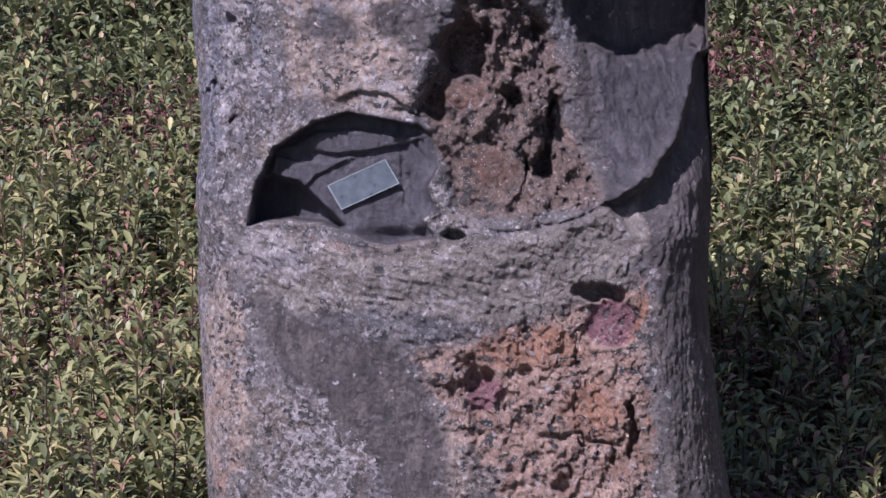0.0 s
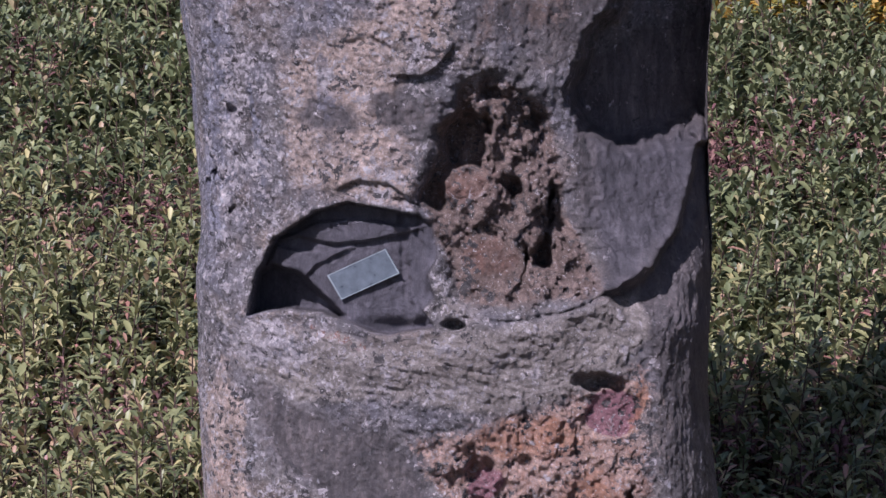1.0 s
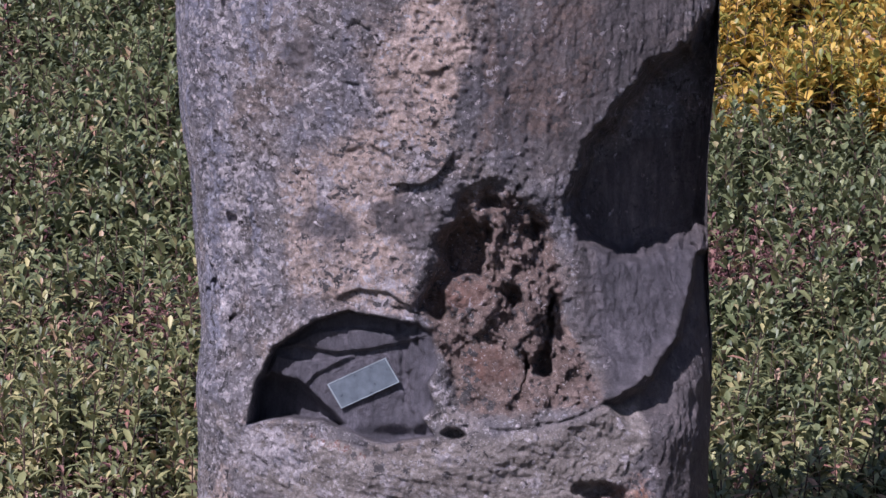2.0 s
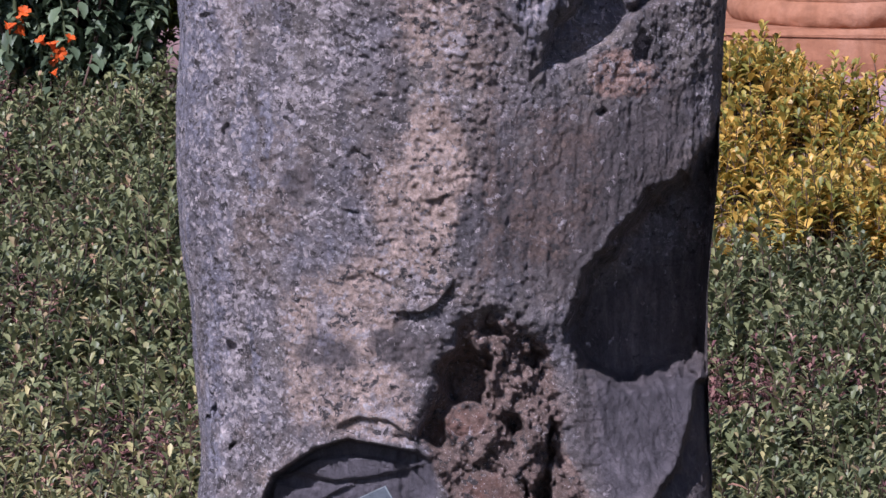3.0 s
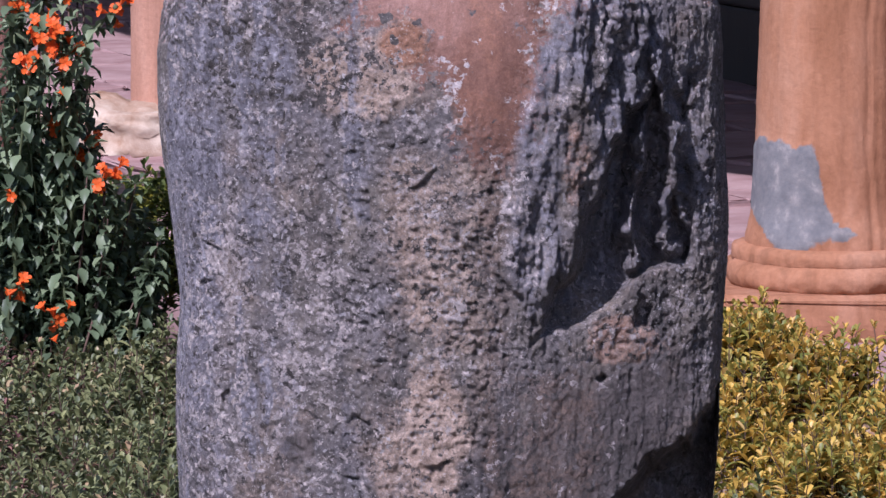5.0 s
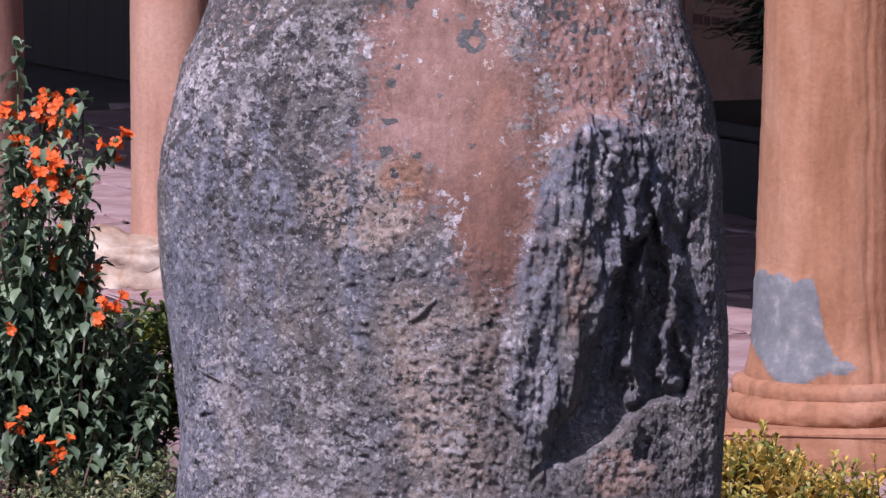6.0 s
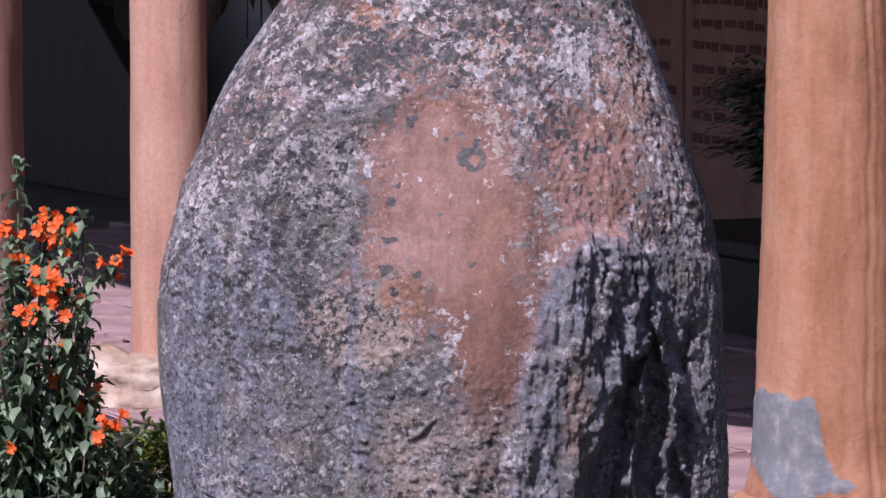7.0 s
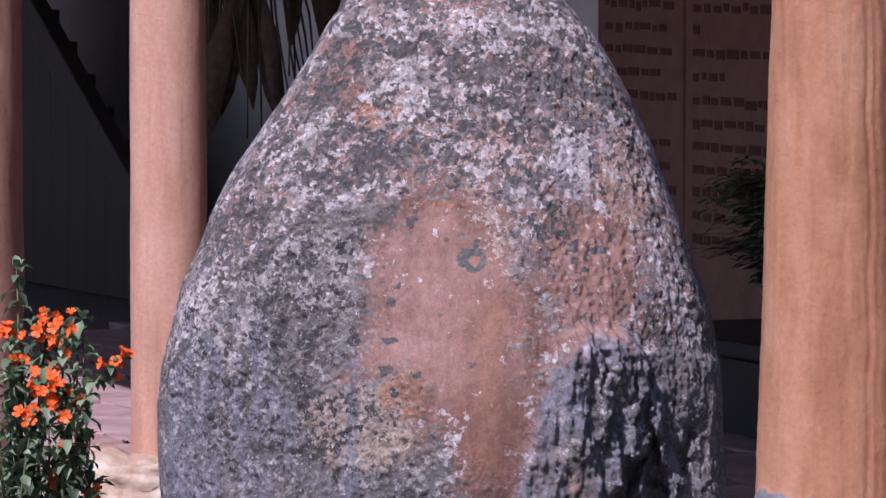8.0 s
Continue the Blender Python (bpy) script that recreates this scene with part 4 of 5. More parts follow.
def boulder(x, y, z, sx, sy, sz, seed, label):
    bm = bmesh.new()
    bmesh.ops.create_icosphere(bm, subdivisions=5, radius=1)
    co = np.array([v.co[:] for v in bm.verts])
    n = fbm(co[:, 0] * 2.2 + seed, co[:, 1] * 2.2, co[:, 2] * 2.2, 5, seed) - 0.5
    n = 0.45 * n + 0.55 * np.round(n * 9) / 9
    for v, k in zip(bm.verts, n):
        c = v.co.copy()
        c = Vector([math.copysign(abs(a) ** 0.8, a) for a in c])
        v.co = Vector((c.x * sx, c.y * sy, min(c.z, 0.9) * sz)) * (1 + 0.9 * k)
    ob = part("base_stone", bm, BOULDER, None, smooth=True)
    ob.location = (x, y, z)
    return tagged(ob, label, "stone")


big_column()
slim_column("slim_column", GB.x, GB.y, 0.10, 0.385, 2.62, POST, "slim smooth limewashed pink column standing on a rough stone", 6)
boulder(GB.x - 0.06, GB.y - 0.05, 0.325, 0.25, 0.20, 0.125, 4, "rough cream-coloured base stone under the slim column")
slim_column("slim_column", -1.105, 13.9, 0.125, 0.0, 2.75, POST_DARK, "rough reddish brown stone column standing behind the flowering shrub", 16, 0.012)


# ---------------------------------------------------------------- gallery shell
def gallery_shell():
    wall = tagged(part("wall_gallery", box(26, 0.3, 4.2), PLASTER), "shaded white plastered back wall of the gallery", "wall", kind="structure")
    place(wall, 4, 3.45, 2.1)
    # end walls out of view, added to keep sky light out of the gallery
    for k, a in enumerate((-8.85, 17.15)):
        end = tagged(part("unseen_end_wall", box(0.3, 4.4, 4.2), PLASTER), "unseen plain plastered end wall added to keep the gallery dark", "wall", kind="structure")
        place(end, a, 1.55, 2.1)
    eave, ridge = (-0.60, 2.62), (3.75, 4.05)
    bm = bmesh.new()
    # tiles run down the slope as barrel ridges
    n, m = 300, 14
    for i in range(n + 1):
        for j in range(m + 1):
            w = j / m
            bm.verts.new((-13 + 26 * i / n, eave[0] + (ridge[0] - eave[0]) * w, eave[1] + (ridge[1] - eave[1]) * w + 0.05 + 0.035 * math.cos(i * 2.1) + 0.015 * (j % 2)))
    bm.verts.ensure_lookup_table()
    for i in range(n):
        for j in range(m):
            k = i * (m + 1) + j
            bm.faces.new([bm.verts[k], bm.verts[k + m + 1], bm.verts[k + m + 2], bm.verts[k + 1]])
    roof = tagged(part("gallery_roof", bm, TILE, smooth=True), "red barrel-tiled lean-to roof over the gallery", "roof", kind="structure")
    place(roof, 4, 0, 0.0)
    bm = bmesh.new()
    vs = [bm.verts.new((x, b, z + h)) for h in (-0.06, 0.0) for x, (b, z) in ((-13, eave), (13, eave), (13, ridge), (-13, ridge))]
    for f in ((0, 3, 2, 1), (4, 5, 6, 7), (0, 1, 5, 4), (1, 2, 6, 5), (2, 3, 7, 6), (3, 0, 4, 7)):
        bm.faces.new([vs[k] for k in f])
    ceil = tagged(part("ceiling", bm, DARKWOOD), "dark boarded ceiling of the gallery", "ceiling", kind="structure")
    place(ceil, 4, 0, 0)
    beam = tagged(part("eaves_beam", box(26, 0.16, 0.14, bevel=0.01), DARKWOOD), "dark timber beam lying along the columns", "beam", kind="structure")
    place(beam, 4, 0, 2.735)


gallery_shell()


def tablet():
    """A large inscribed tablet on the back wall: its lettering cannot be read."""
    root = tagged(new("inscribed_tablet"), "large red-brown wall tablet with rows of dark red lettering", "tablet")
    place(root, 7.65, 3.275, 0)
    rng = np.random.default_rng(5)
    for x0, x1 in ((-0.70, 0.0), (0.015, 0.95)):
        panel = part("panel", box(x1 - x0, 0.04, 1.9, bevel=0.008), TABLET, root)
        panel.location = ((x0 + x1) / 2, 0, 1.32)
        for row in range(19):
            x, z = x0 + 0.07, 2.12 - row * 0.078
            while x < x1 - 0.10:
                w = min(rng.uniform(0.03, 0.09), x1 - 0.05 - x)
                bar = part("lettering_bar", box(w, 0.003, rng.uniform(0.022, 0.034)), INK, panel)
                bar.location = (x + w / 2 - (x0 + x1) / 2, -0.0208, z - 1.32 + rng.normal(0, 0.003))
                x += w + rng.uniform(0.012, 0.03)
                if rng.uniform() < 0.12 and row % 2:
                    break


def stair_flank():
    """The boarded side of a stair against the wall, deep in the shade."""
    root = tagged(new("boarded_stair"), "dark timber stair flank with a sloping string in deep shade", "stair")
    place(root, 11.6, 2.5, FLOOR)
    for k in range(19):
        x = 1.2 - k * 0.215
        h = 0.81 - 0.57 * x
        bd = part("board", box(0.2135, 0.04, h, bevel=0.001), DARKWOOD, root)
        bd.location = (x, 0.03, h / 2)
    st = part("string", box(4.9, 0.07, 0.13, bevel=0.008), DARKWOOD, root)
    st.location = (-0.7, -0.02, 0.81 + 0.57 * 0.7)
    st.rotation_euler = (0, math.atan(0.57), 0)


tablet()
stair_flank()



# ---------------------------------------------------------------- foliage
def leaf_shape(length, width, fold=0.25, curl=0.15, blunt=0.55):
    """Points and faces of a small folded leaf along +y; blunt leaves are widest past the middle."""
    w = width / 2
    a, b = (0.82, 1.0) if blunt > 0.5 else (1.0, 0.70)
    p = np.array([(0, 0, 0), (-a * w, 0.36 * length, fold * w), (-b * w, 0.78 * length, fold * w - 0.3 * curl * length), (0, length, -curl * length),
                  (b * w, 0.78 * length, fold * w - 0.3 * curl * length), (a * w, 0.36 * length, fold * w), (0, 0.55 * length, 0)])
    f = np.array([(0, 6, 1), (0, 5, 6), (1, 6, 2), (6, 5, 4), (2, 6, 3), (6, 4, 3)])
    return p, f


def turn(rx, rz):
    """Rotation matrices: tilt rx about x, then heading rz about z, on arrays."""
    cx, sx, cz, sz = np.cos(rx), np.sin(rx), np.cos(rz), np.sin(rz)
    m = np.zeros((len(rx), 3, 3))
    m[:, 0, 0], m[:, 0, 1], m[:, 0, 2] = cz, -sz * cx, sz * sx
    m[:, 1, 0], m[:, 1, 1], m[:, 1, 2] = sz, cz * cx, -cz * sx
    m[:, 2, 1], m[:, 2, 2] = sx, cx
    return m


class Leaves:
    """Gathers leaves as arrays and makes one mesh of them."""

    def __init__(self):
        self.v, self.f, self.n = [], [], 0

    def add(self, shape, place, rot, size):
        p, f = shape
        pts = np.einsum("nij,kj->nki", rot, p) * size[:, None, None] + place[:, None, :]
        n, k = len(place), len(p)
        self.v.append(pts.reshape(-1, 3))
        self.f.append((f[None] + (self.n + np.arange(n) * k)[:, None, None]).reshape(-1, 3))
        self.n += n * k

    def make(self, name, material):
        return new(name, big_mesh(name, np.concatenate(self.v), np.concatenate(self.f), material))


def shoots(rng, leaves, stems, roots, height, lean, pairs, shape, spread, size):
    """Upright shoots with crossed pairs of leaves; roots n x 3."""
    n = len(roots)
    head = rng.uniform(0, 2 * np.pi, n)
    tilt = np.abs(rng.normal(0, lean, n))
    axis = np.stack([np.sin(tilt) * np.cos(head), np.sin(tilt) * np.sin(head), np.cos(tilt)], -1)
    length = height * rng.uniform(0.7, 1.25, n)
    for k in range(pairs):
        w = 0.25 + 0.75 * (k + 0.5) / pairs
        at = roots + axis * (length * w)[:, None]
        az = head + k * np.pi / 2 + rng.normal(0, 0.35, n)
        for side in (0, np.pi):
            up = spread + 0.75 * w * w + rng.normal(0, 0.28, n)
            leaves.add(shape, at, turn(up, az + side), size * rng.uniform(0.7, 1.2, n) * (1.08 - 0.45 * max(0, w - 0.7) / 0.3))
    for _ in range(3):
        leaves.add(shape, roots + axis * length[:, None], turn(rng.uniform(0.7, 1.3, n), rng.uniform(0, 6.28, n)), size * rng.uniform(0.4, 0.75, n))
    if stems is not None:
        stems.add((np.array([(-0.0013, 0, 0), (0.0013, 0, 0), (0.0009, 0, 1), (-0.0009, 0, 1), (0, -0.0013, 0), (0, 0.0013, 0), (0, 0.0009, 1), (0, -0.0009, 1)]) * np.array([1, 1, 1]),
                   np.array([(0, 1, 2), (0, 2, 3), (4, 5, 6), (4, 6, 7)])), roots, stem_frames(axis, length), np.ones(n))


def stem_frames(axis, length):
    m = np.zeros((len(axis), 3, 3))
    m[:, 0, 0] = m[:, 1, 1] = 1
    m[:, :, 2] = axis * length[:, None]
    return m


def scatter(rng, count, x0, x1, y0, y1):
    return np.stack([rng.uniform(x0, x1, count), rng.uniform(y0, y1, count)], -1)


def hedge_top(x, y):
    return 0.13 + 0.11 * (fbm(x * 4, y * 4, x * 0, 3, 12) - 0.5) + 0.10 * (fbm(x * 11, y * 9, x * 0, 2, 19) - 0.5) + 0.03 * np.clip(y - 9, 0, 3) - 0.07 * step(x, 0.2, 0.35) * step(-y, -7.3, -6.8)


def in_gallery(x, y, margin=0.0):
    """True where the raised paving lies."""
    rel = (x - GA.x) * INWARD.x + (y - GA.y) * INWARD.y
    return rel > -0.40 - margin


def hedge():
    rng = np.random.default_rng(4)
    near, far, dry, stems = Leaves(), Leaves(), Leaves(), Leaves()
    pts = scatter(rng, 26000, -1.12, 1.12, 5.7, 12.6)
    x, y = pts[:, 0], pts[:, 1]
    keep = ~in_gallery(x, y, 0.15)
    keep &= np.abs(x) < 0.08 * y + 0.10
    keep &= np.hypot(x - 0.01, (y - AXIS) * 1.05) > 0.31
    keep &= (np.abs(x) > 0.33) | (y > AXIS)
    keep &= ~((y > 10.2) & (x > 0.1))
    keep &= ~((y > 11.9) & (x < 0.1))
    hidden = (np.abs(x) < 0.035 * y) & (y > 6.9)
    keep &= ~hidden | (rng.uniform(0, 1, len(x)) < 0.08)
    pts = pts[keep]
    # the bed goes on around, sparser
    wide = scatter(rng, 5200, -4, 4, 3.2, 13)
    wk = ((np.abs(wide[:, 0]) > 0.08 * wide[:, 1] + 0.10) | (wide[:, 1] < 5.7)) & ~in_gallery(wide[:, 0], wide[:, 1], 0.2) & (np.hypot(wide[:, 0], wide[:, 1]) > 1.2) & (wide[:, 1] > 2.5)
    wk &= ~((np.abs(wide[:, 0]) < 0.7) & (wide[:, 1] < 4.0))
    outer = wide[wk]
    x, y = pts[:, 0], pts[:, 1]
    z = hedge_top(x, y) - 0.075 + rng.normal(0, 0.024, len(x))
    roots = np.stack([x, y, z], -1)
    patch = fbm(x * 2.2, y * 2.2, x * 0, 3, 31) + rng.normal(0, 0.09, len(x))
    is_dry = patch > 0.625
    is_far = y + 0.9 * step(x, 0.1, 0.5) + rng.normal(0, 0.7, len(x)) > 8.6
    shape = leaf_shape(0.0285, 0.0102, 0.3, 0.12)
    shoots(rng, near, stems, roots[~is_dry & ~is_far], 0.15, 0.42, 9, shape, 0.06, 1.0)
    shoots(rng, far, stems, roots[~is_dry & is_far], 0.13, 0.5, 8, leaf_shape(0.0265, 0.0125), 0.25, 1.0)
    shoots(rng, dry, stems, roots[is_dry], 0.11, 0.5, 6, leaf_shape(0.024, 0.008, 0.4, 0.35), 0.1, 0.9)
    x, y = outer[:, 0], outer[:, 1]
    shoots(rng, near, None, np.column_stack([outer, hedge_top(x, y) - 0.075]), 0.14, 0.5, 5, leaf_shape(0.042, 0.017), 0.3, 1.0)
    label = "low dense evergreen groundcover with small oval leaves"
    tagged(near.make("groundcover", HEDGE), label + ", yellow-green", "groundcover", kind="stuff")
    tagged(far.make("groundcover", HEDGE_FAR), label + ", dull dark green", "groundcover", kind="stuff")
    tagged(dry.make("dry_groundcover", DRY), "withered reddish brown shoots among the groundcover", "groundcover", kind="stuff")
    tagged(stems.make("groundcover_stem", TWIG), "thin brown stems of the groundcover", "stems", kind="stuff")


hedge()


def yellow_shrub():
    rng = np.random.default_rng(11)
    leaves, stems = Leaves(), Leaves()
    pts = scatter(rng, 5200, 0.05, 2.0, 10.0, 11.5)
    x, y = pts[:, 0], pts[:, 1]
    front = 10.15 + 0.22 * (fbm(x * 5, x * 0, x * 0, 3, 3) - 0.5)
    keep = (y > front) & ~in_gallery(x, y, -0.04)
    keep &= ((x > 0.40) & (x < 1.15)) | (rng.uniform(0, 1, len(x)) < 0.3)
    x, y = x[keep], y[keep]
    z = 0.10 + 0.21 * np.clip((y - 10.1) / 0.75, 0, 1) ** 0.75 + 0.26 * (fbm(x * 6, y * 6, x * 0, 3, 8) - 0.5)
    roots = np.stack([x, y, z - 0.02], -1)
    shoots(rng, leaves, stems, roots, 0.11, 0.5, 6, leaf_shape(0.027, 0.0125, 0.3, 0.12), 0.3, 1.0)
    root = tagged(new("yellow_shrub"), "low golden-yellow leafed shrub beside the gallery edge", "shrub")
    root.location = (0.9, 10.7, 0)
    for name, part_, m in (("foliage", leaves, YELLOW), ("stemwork", stems, TWIG)):
        ob = part_.make(name, m)
        ob.parent = root
        ob.location = (-0.9, -10.7, 0)
        ob["kind"] = "stuff"
    # a second, greener one past the flowering shrub
    leaves = Leaves()
    pts = scatter(rng, 420, -0.78, -0.30, 12.35, 12.75)
    zz = 0.30 + 0.16 * (fbm(pts[:, 0] * 6, pts[:, 1] * 6, pts[:, 0] * 0, 2, 2)) + rng.uniform(-0.16, 0.05, len(pts))
    shoots(rng, leaves, None, np.column_stack([pts, zz]), 0.11, 0.6, 5, leaf_shape(0.034, 0.015, 0.3, 0.15), 0.35, 1.0)
    root = tagged(new("yellow_shrub"), "small yellow-green shrub behind the flowering shrub", "shrub")
    root.location = (-0.55, 12.5, 0)
    ob = leaves.make("foliage", YELLOWGREEN)
    ob.parent = root
    ob.location = (0.55, -12.5, 0)
    for k in range(7):
        tw = rod([Vector((rng.uniform(-0.03, 0.03), rng.uniform(-0.03, 0.03), 0)), Vector((rng.uniform(-0.1, 0.1), rng.uniform(-0.1, 0.1), 0.2)), Vector((rng.uniform(-0.2, 0.2), rng.uniform(-0.15, 0.15), 0.42))], 0.006, 0.003)
        part("branch", tw, TWIG, root, smooth=True)


def rod(points, r0, r1, sides=6):
    """A tapered bent rod through the points."""
    bm = bmesh.new()
    rings = []
    n = len(points)
    for k, p in enumerate(points):
        ahead = (points[min(k + 1, n - 1)] - points[max(k - 1, 0)]).normalized()
        q = ahead.to_track_quat("Z", "Y")
        r = r0 + (r1 - r0) * k / (n - 1)
        rings.append([bm.verts.new(p + q @ Vector((r * math.cos(a), r * math.sin(a), 0))) for a in np.linspace(0, 2 * math.pi, sides, endpoint=False)])
    for a, b in zip(rings, rings[1:]):
        for k in range(sides):
            bm.faces.new((a[k], a[(k + 1) % sides], b[(k + 1) % sides], b[k]))
    bm.faces.new(rings[0][::-1])
    bm.faces.new(rings[-1])
    return bm


def flower(rng):
    """One cup-shaped flower with five rounded petals on a short tube, facing +z."""
    bm = bmesh.new()
    r = rng.uniform(0.0095, 0.0140)
    tube, inner = bm.verts.new((0, 0, -r * 1.3)), bm.verts.new((0, 0, 0))
    for k in range(5):
        a = k * 2 * math.pi / 5 + rng.uniform(-0.1, 0.1)
        pts = [bm.verts.new((r * rr * math.cos(a + da), r * rr * math.sin(a + da), r * (h + rng.uniform(-0.1, 0.1))))
               for da, rr, h in ((-0.62, 0.62, 0.25), (-0.45, 1.0, 0.42), (0.0, 1.12, 0.40), (0.45, 1.0, 0.42), (0.62, 0.62, 0.25))]
        bm.faces.new([inner, *pts])
        bm.faces.new([tube, pts[4], pts[0]])
    me = bpy.data.meshes.new("flower")
    bm.to_mesh(me)
    bm.free()
    me.materials.append(PETAL)
    return me


def flower_cluster(rng, kinds, count, spread, parent, tip):
    """A head of flowers round a small green knob."""
    bm = bmesh.new()
    bmesh.ops.create_icosphere(bm, subdivisions=2, radius=0.006)
    head = part("flower_head", bm, GREENTWIG, parent, "bright orange rounded flower head", smooth=True)
    head.location = tip
    for _ in range(max(2, count)):
        c = Vector(rng.normal(0, spread, 3))
        face = Vector((c.x * 30 + rng.normal(0, 0.4), -0.75 + rng.normal(0, 0.4), 0.45 + c.z * 30 + rng.normal(0, 0.3))).normalized()
        ob = new("flower", kinds[int(rng.integers(len(kinds)))])
        ob.parent = head
        ob.matrix_basis = Matrix.Translation(c) @ face.to_track_quat("Z", "Y").to_matrix().to_4x4()


def flowering_shrub():
    rng = np.random.default_rng(21)
    root = tagged(new("flowering_shrub"), "upright dark green shrub with clusters of bright orange flowers", "shrub")
    foot = Vector((-0.80, 12.0, 0.0))
    root.location = foot
    heads = [(85, 550, 3, 0.010), (20, 598, 5, 0.014), (72, 590, 9, 0.020), (112, 590, 7, 0.018), (205, 637, 7, 0.016), (88, 680, 12, 0.020), (60, 728, 9, 0.018), (122, 712, 10, 0.020), (40, 640, 3, 0.01),
             (100, 848, 5, 0.012), (185, 935, 11, 0.022), (160, 885, 6, 0.014), (80, 1018, 2, 0.008), (15, 1055, 3, 0.010), (25, 1130, 4, 0.012), (97, 1190, 6, 0.016), (25, 962, 2, 0.008), (-40, 620, 8, 0.02), (-70, 800, 8, 0.02)]
    kinds = [flower(rng) for _ in range(6)]
    leaves = Leaves()
    shape = leaf_shape(0.042, 0.025, 0.35, 0.3, 0.3)
    def leafy(points, start, gap):
        for a, b in zip(points, points[1:]):
            n = max(1, int((b - a).length / gap))
            for k in range(n):
                p = a.lerp(b, (k + rng.uniform()) / n)
                if p.z < start:
                    continue
                m = 2
                az = rng.uniform(0, 6.28) + np.array([0, np.pi])
                leaves.add(shape, np.repeat([[p.x, p.y, p.z]], m, 0), turn(rng.normal(-0.40, 0.45, m), az), rng.uniform(0.6, 1.15, m))
    for u, v, count, spread in heads:
        depth = 11.85 + rng.uniform(-0.1, 0.12)
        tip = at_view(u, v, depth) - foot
        base = Vector((rng.normal(0, 0.05), rng.normal(0, 0.05), 0))
        mid = base.lerp(tip, 0.55) + Vector((rng.normal(0, 0.03) + 0.25 * (tip.x - base.x), rng.normal(0, 0.03), 0.05))
        if u > 190 and v < 700:
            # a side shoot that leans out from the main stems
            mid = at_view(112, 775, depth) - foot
        pts = [base, base.lerp(mid, 0.5), mid, mid.lerp(tip, 0.5) + Vector((0, 0, 0.02)), tip]
        part("stem", rod(pts, 0.006, 0.002), GREENTWIG if v < 800 else TWIG, root, smooth=True)
        flower_cluster(rng, kinds, count, spread, root, tip)
        leafy(pts, 0.14, 0.018)
        tip_n = 5
        leaves.add(shape, np.repeat([[tip.x, tip.y + 0.01, tip.z - 0.012]], tip_n, 0), turn(rng.uniform(-0.2, 0.7, tip_n), rng.uniform(0, 6.28, tip_n)), rng.uniform(0.5, 0.9, tip_n))
    for k in range(135):
        # leafy twigs that fill the body of the shrub
        v = 640 + 590 * rng.beta(1.9, 1.0)
        u = -130 + rng.beta(1.5, 1.0) * (130 + np.interp(v, [600, 700, 850, 950, 1050, 1250], [110, 145, 165, 230, 280, 310]))
        if k < 6:
            u, v = ((145, 565), (138, 600), (30, 478), (160, 770), (120, 580), (240, 950))[k]
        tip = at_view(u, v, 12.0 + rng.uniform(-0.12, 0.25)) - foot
        base = Vector((rng.normal(0, 0.07), rng.normal(0, 0.06), 0))
        mid = base.lerp(tip, 0.6) + Vector((0.2 * (tip.x - base.x), rng.normal(0, 0.04), 0.03))
        pts = [base, base.lerp(mid, 0.5), mid, tip]
        part("stem", rod(pts, 0.005, 0.0018), TWIG if rng.uniform() < 0.5 else GREENTWIG, root, smooth=True)
        leafy(pts, 0.16, 0.021 if v < 900 else 0.014)
        leaves.add(shape, np.repeat([[tip.x, tip.y, tip.z]], 6, 0), turn(rng.uniform(0.0, 1.2, 6), rng.uniform(0, 6.28, 6)), rng.uniform(0.5, 0.95, 6))
    ob = leaves.make("foliage", SHRUB)
    ob.parent = root


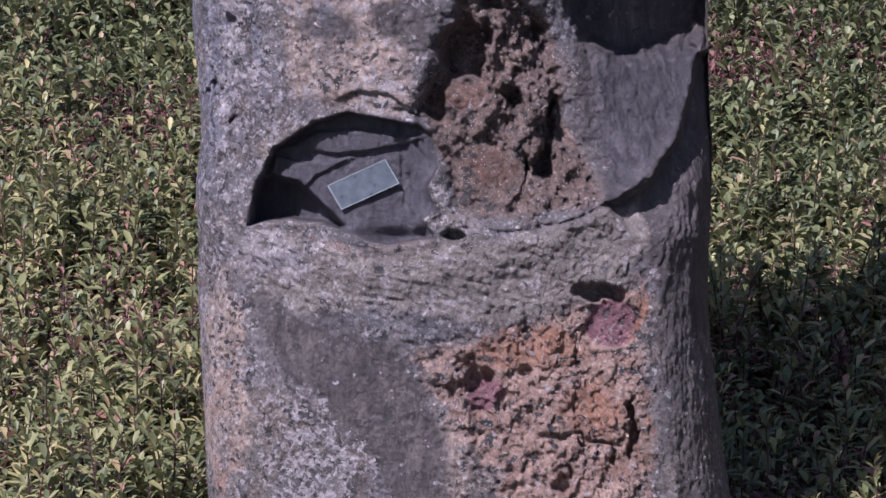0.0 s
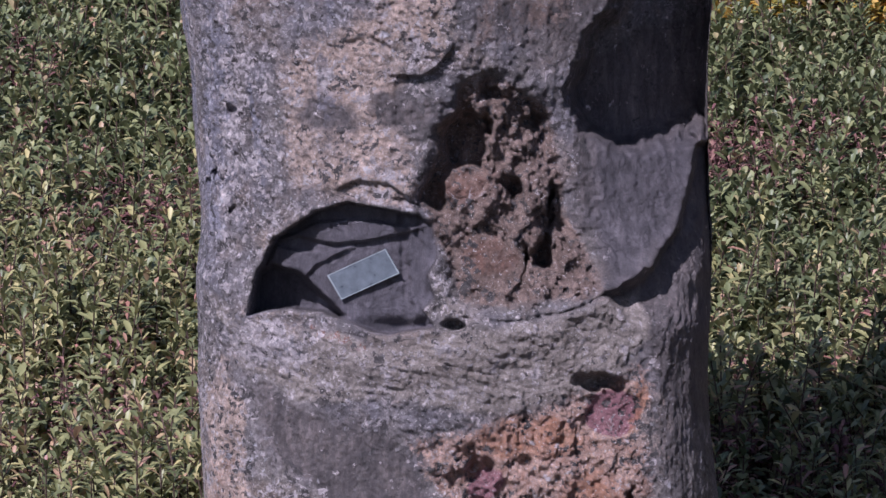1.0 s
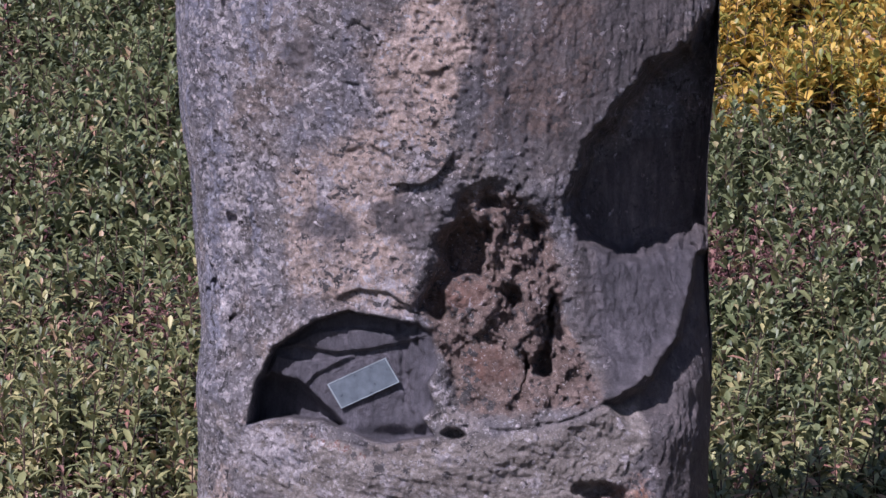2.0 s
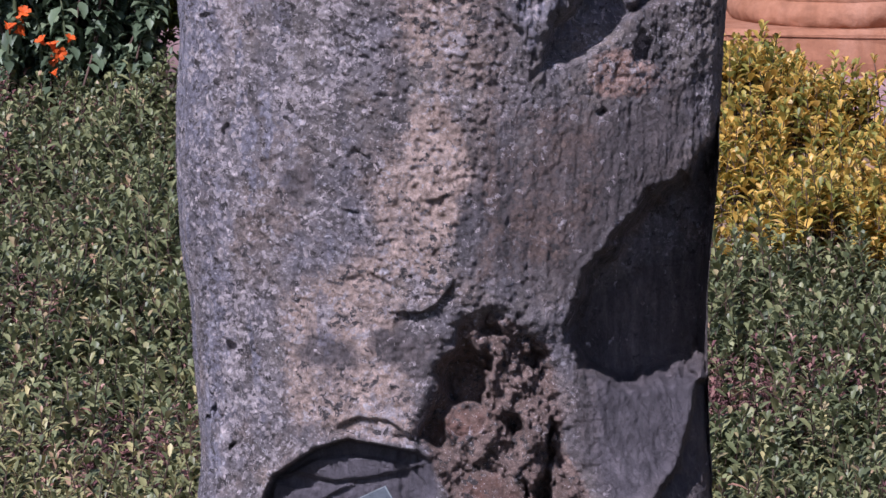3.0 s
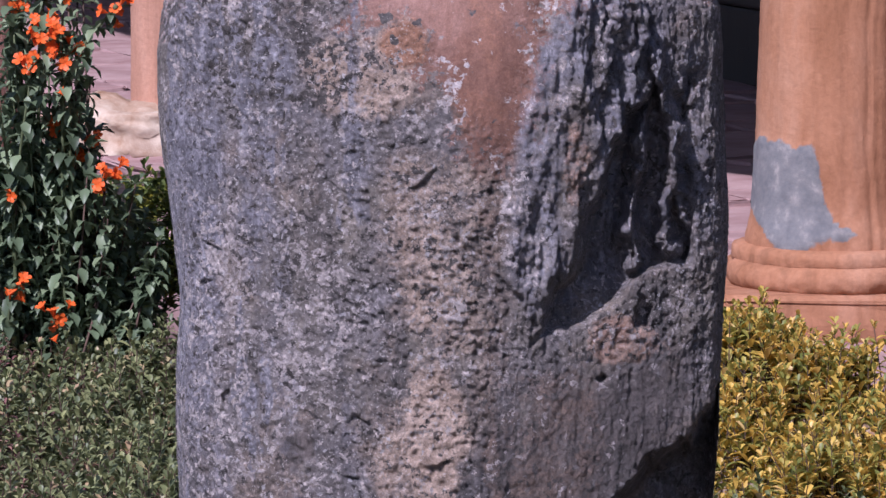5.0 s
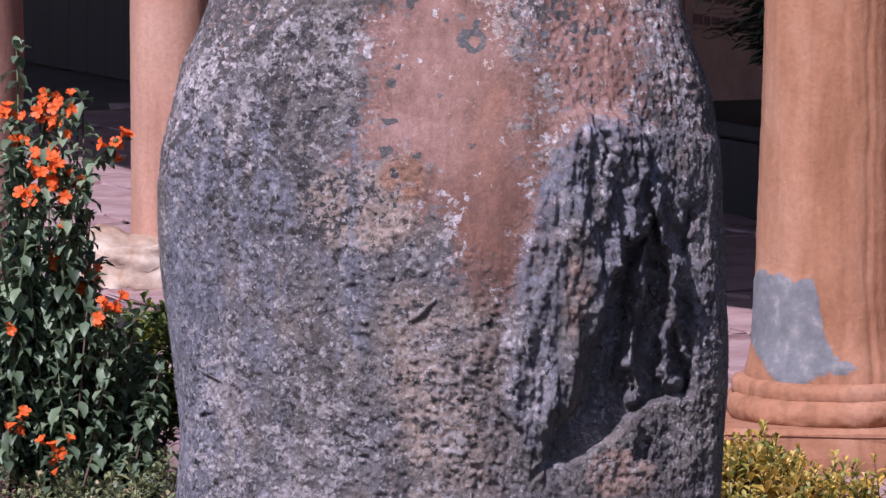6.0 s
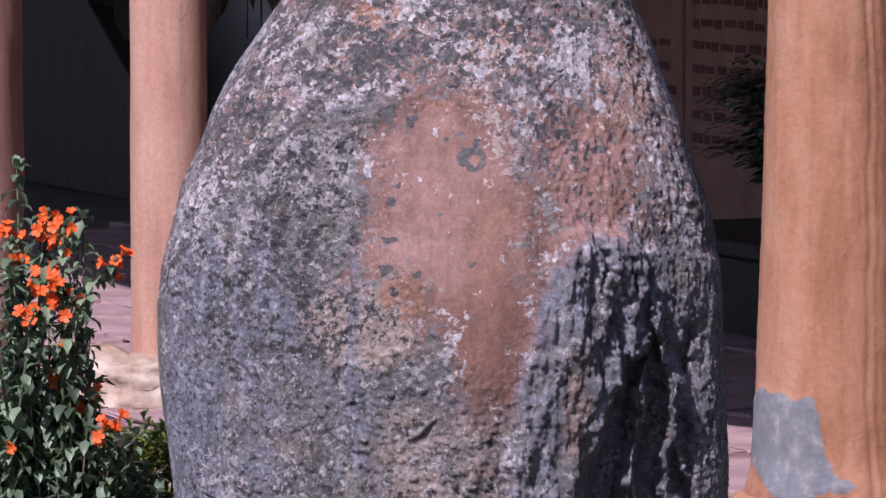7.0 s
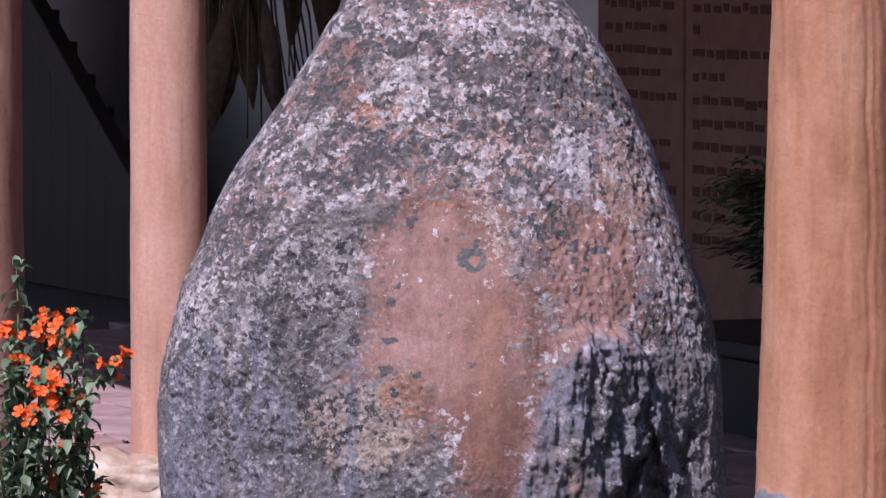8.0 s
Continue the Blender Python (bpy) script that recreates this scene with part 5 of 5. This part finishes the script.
def shade_plants():
    """A fern on a dark chest and a dry hanging plant, both deep in the gallery."""
    rng = np.random.default_rng(31)
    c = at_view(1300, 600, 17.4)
    chest = tagged(new("wooden_chest"), "dark wooden chest against the shaded gallery wall", "chest")
    ca, cb = (c - GA).dot(ALONG), (c - GA).dot(INWARD)
    place(chest, ca, cb + 0.2, FLOOR)
    h = c.z - FLOOR
    part("body", box(1.3, 0.5, h - 0.05, pose(0, 0, (h - 0.05) / 2), 0.01), DARKWOOD, chest)
    part("lid", box(1.36, 0.54, 0.05, pose(0, 0, h - 0.022), 0.01), DARKWOOD, chest)
    fern = tagged(new("potted_fern"), "dark green fern in a clay pot on the chest", "plant")
    place(fern, ca, cb + 0.2, c.z + 0.004)
    v, q, _, _ = lathe([(0.0, 0.0), (0.07, 0.0), (0.10, 0.12), (0.11, 0.13), (0.10, 0.135), (0.0, 0.12)], 32, 0.002, 5)
    pot = new("pot", big_mesh("pot", v, q, TILE))
    pot.parent = fern
    fronds = Leaves()
    leaf = leaf_shape(0.09, 0.026, 0.2, 0.2)
    for k in range(64):
        az, reach = rng.uniform(0, 6.28), rng.uniform(0.16, 0.34)
        up = rng.uniform(0.12, 0.40)
        for w in np.linspace(0.1, 1, 14):
            p = np.array([[math.cos(az) * reach * w, math.sin(az) * reach * w, 0.12 + up * math.sin(w * 2.2)]])
            fronds.add(leaf, np.repeat(p, 2, 0), turn(np.array([0.1, 0.1]) + rng.normal(0, 0.2, 2), az + np.array([0.2, 2.9]) - np.pi / 2 + np.array([0.0, 0.0])), np.array([1.0, 1.0]) * (1.2 - 0.7 * w))
    ob = fronds.make("fronds", SHRUB)
    ob.parent = fern
    # dry hanging fronds before the wall
    hang = tagged(new("hanging_plant"), "dry brown trailing plant hanging from the gallery ceiling", "plant")
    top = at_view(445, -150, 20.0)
    hang.location = top
    for k in range(26):
        x, y = rng.normal(0, 0.13), rng.normal(0, 0.08)
        ln = rng.uniform(0.35, 0.75)
        pts = [Vector((x * 0.2, y * 0.2, 0.0)), Vector((x * 0.7, y * 0.7, -0.1)), Vector((x, y, -ln * 0.6)), Vector((x * 1.15 + rng.normal(0, 0.02), y, -ln))]
        part("frond", rod(pts, 0.007, 0.003, 5), FROND, hang, smooth=True)
    for k in range(16):
        x, y, drop = rng.normal(0, 0.15), rng.normal(0, 0.08), rng.uniform(0.0, 0.30)
        p, f = leaf_shape(rng.uniform(0.28, 0.52), rng.uniform(0.045, 0.10), 0.5, 0.12, 0.3)
        lean = rng.uniform(-0.2, 0.2)
        vs = [(x + a + lean * b, y + c, -drop - b) for a, b, c in p]
        link("dry_leaf", vs, [tuple(q) for q in f], FROND, hang)
    cord = part("cord", rod([Vector((0, 0, -0.01)), Vector((0, 0, 0.5)), Vector((0, 0, 1.3))], 0.004, 0.004), DARKWOOD, hang)


yellow_shrub()
flowering_shrub()
shade_plants()
